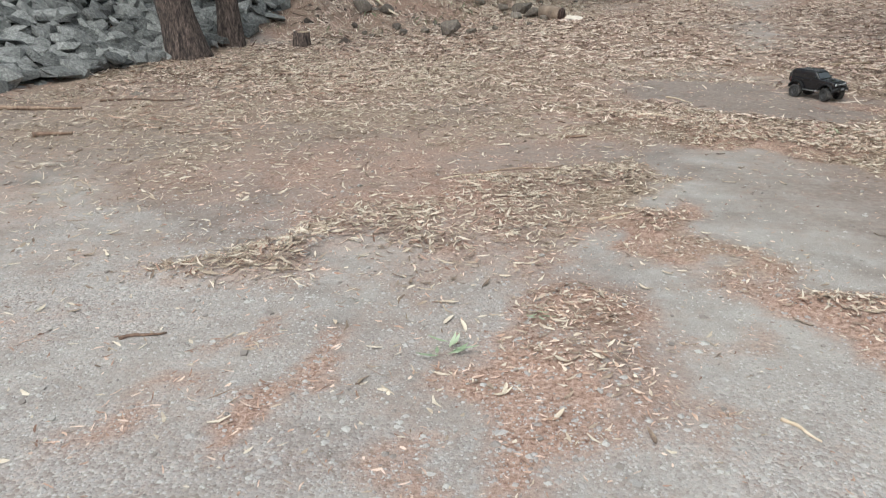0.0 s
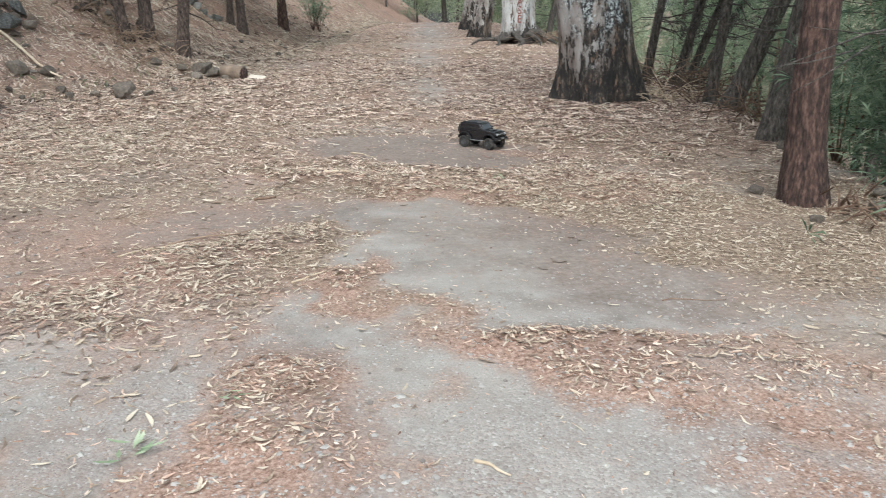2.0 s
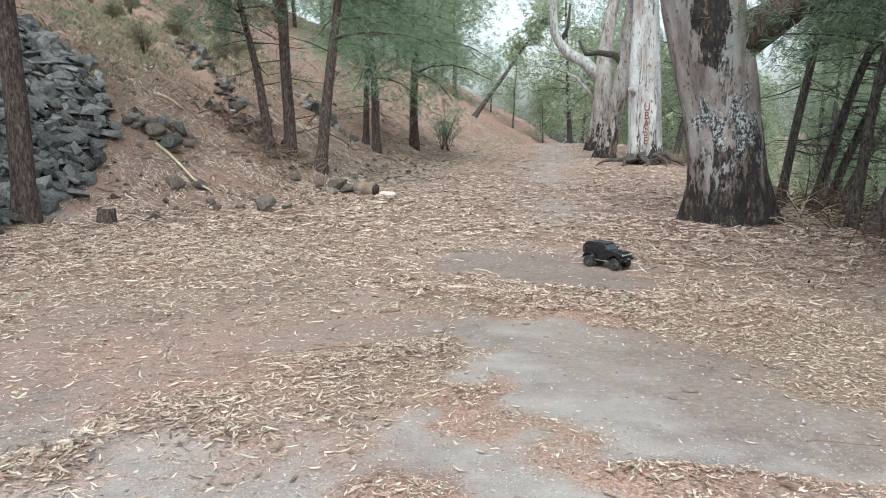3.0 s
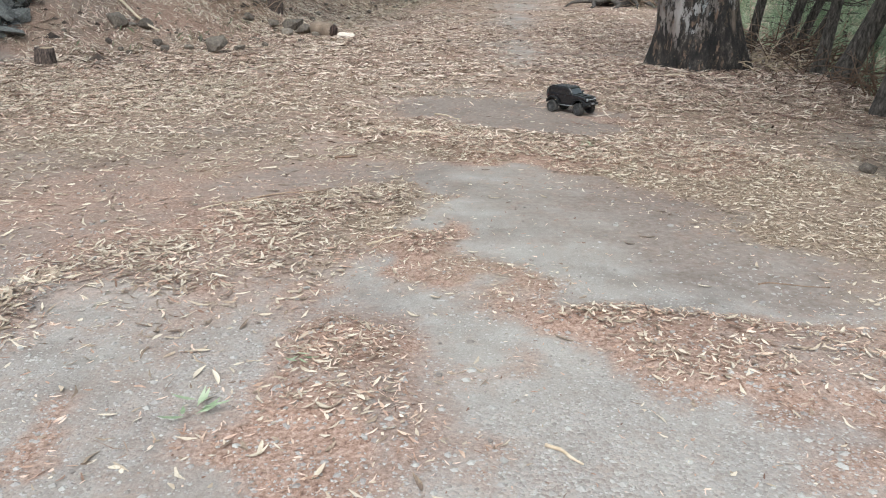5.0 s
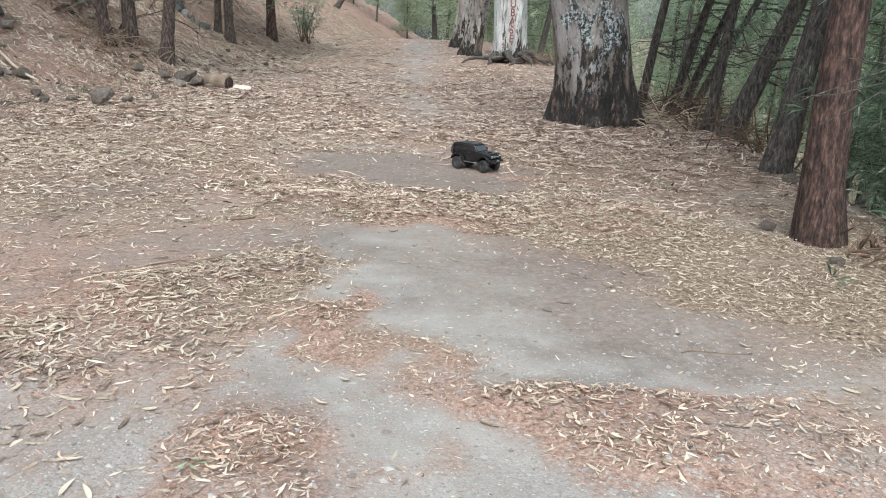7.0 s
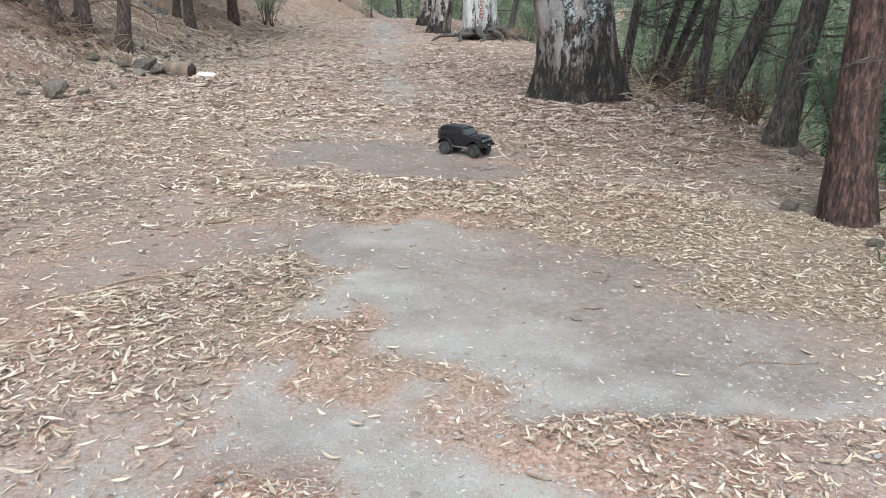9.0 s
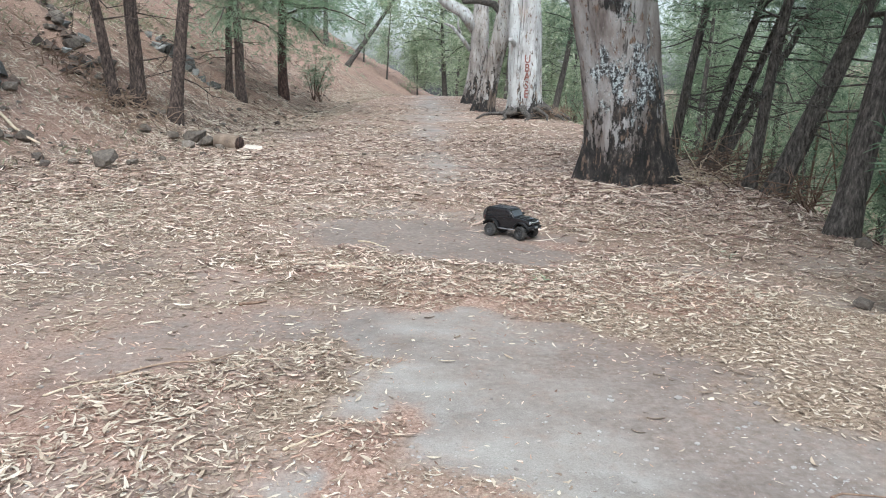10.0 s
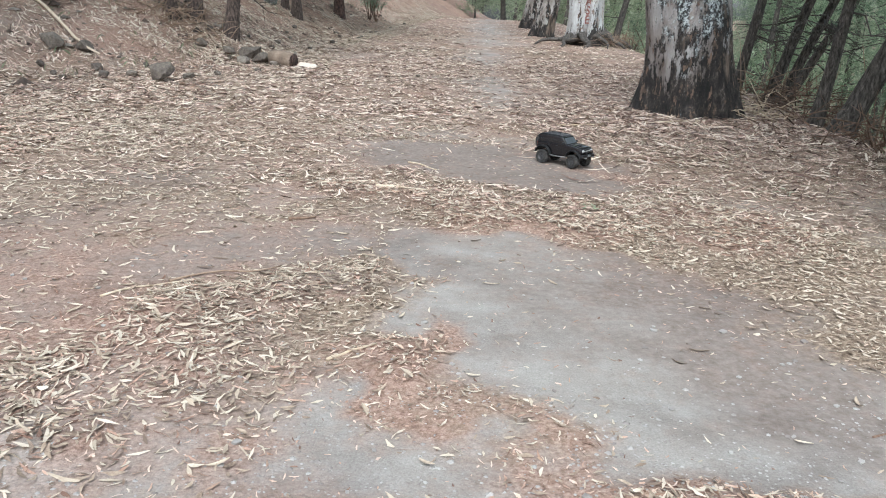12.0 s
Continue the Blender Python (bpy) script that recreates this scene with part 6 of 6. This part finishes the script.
SINGLE_LEAF = surface("single_leaf", [(0.13, 0.093, 0.07), (0.27, 0.205, 0.15), (0.40, 0.325, 0.248), (0.48, 0.41, 0.32), (0.55, 0.48, 0.385)], 30, 0.8, 0.15, 150, vary=0.9, spread=0.9)
LEAVES = [leaf_piece(i) for i in range(8)]
x, y, r = scatter(1500, (0.9, 5.2), (-2.6, 2.6), lambda x, y, s, u: np.clip(cover(x, y), 0.005, 0.5), 61)
for i in range(min(280, len(x))):
    ob = new("leaf", LEAVES[i % 8])
    ob.parent = ground
    ob.matrix_basis = pose(x[i], y[i], at_ground(x[i], y[i]) + 0.012 * float(cover(x[i:i + 1], y[i:i + 1])[0]), r.normal(0, 9), r.normal(0, 6), r.uniform(0, 360))
for k, (lx, ly, turn) in enumerate([(1.39, 4.41, -15), (1.08, 3.52, -20), (-0.76, 3.46, -10), (-0.78, 2.84, 25), (1.98, 2.96, -30), (0.71, 2.87, -45), (-1.03, 2.9, 25), (-0.29, 2.27, -5), (-1.8, 3.32, 60), (0.82, 3.02, -40)]):
    ob = new("leaf", LEAVES[k % 8])
    ob.parent = ground
    ob.matrix_basis = pose(lx, ly, at_ground(lx, ly) + 0.004, 0, 0, turn)
CHIP = surface("grey_chip", [(0.19, 0.165, 0.15), (0.26, 0.235, 0.22), (0.305, 0.288, 0.27), (0.36, 0.343, 0.322)], 30, 0.9, 0.3, 110, vary=0.9, spread=0.8)
CHIPS = [rock_mesh("pebble", 70 + i, CHIP, 0.4, 3, 0.4, 0.1) for i in range(5)]
x, y, r = scatter(3000, (0.6, 4), (-2.4, 2.4), lambda x, y, s, u: np.clip(0.6 - cover(x, y), 0.02, 0.3), 62)
for i in range(min(290, len(x))):
    ob = new("pebble", CHIPS[i % 5])
    ob.parent = ground
    size = r.uniform(0.006, 0.014) * (1.5 if i % 7 == 0 else 1)
    ob.matrix_basis = pose(x[i], y[i], at_ground(x[i], y[i]) + size * 0.2, r.uniform(-10, 10), r.uniform(-10, 10), r.uniform(0, 360)) @ Matrix.Diagonal((size, size, size, 1))
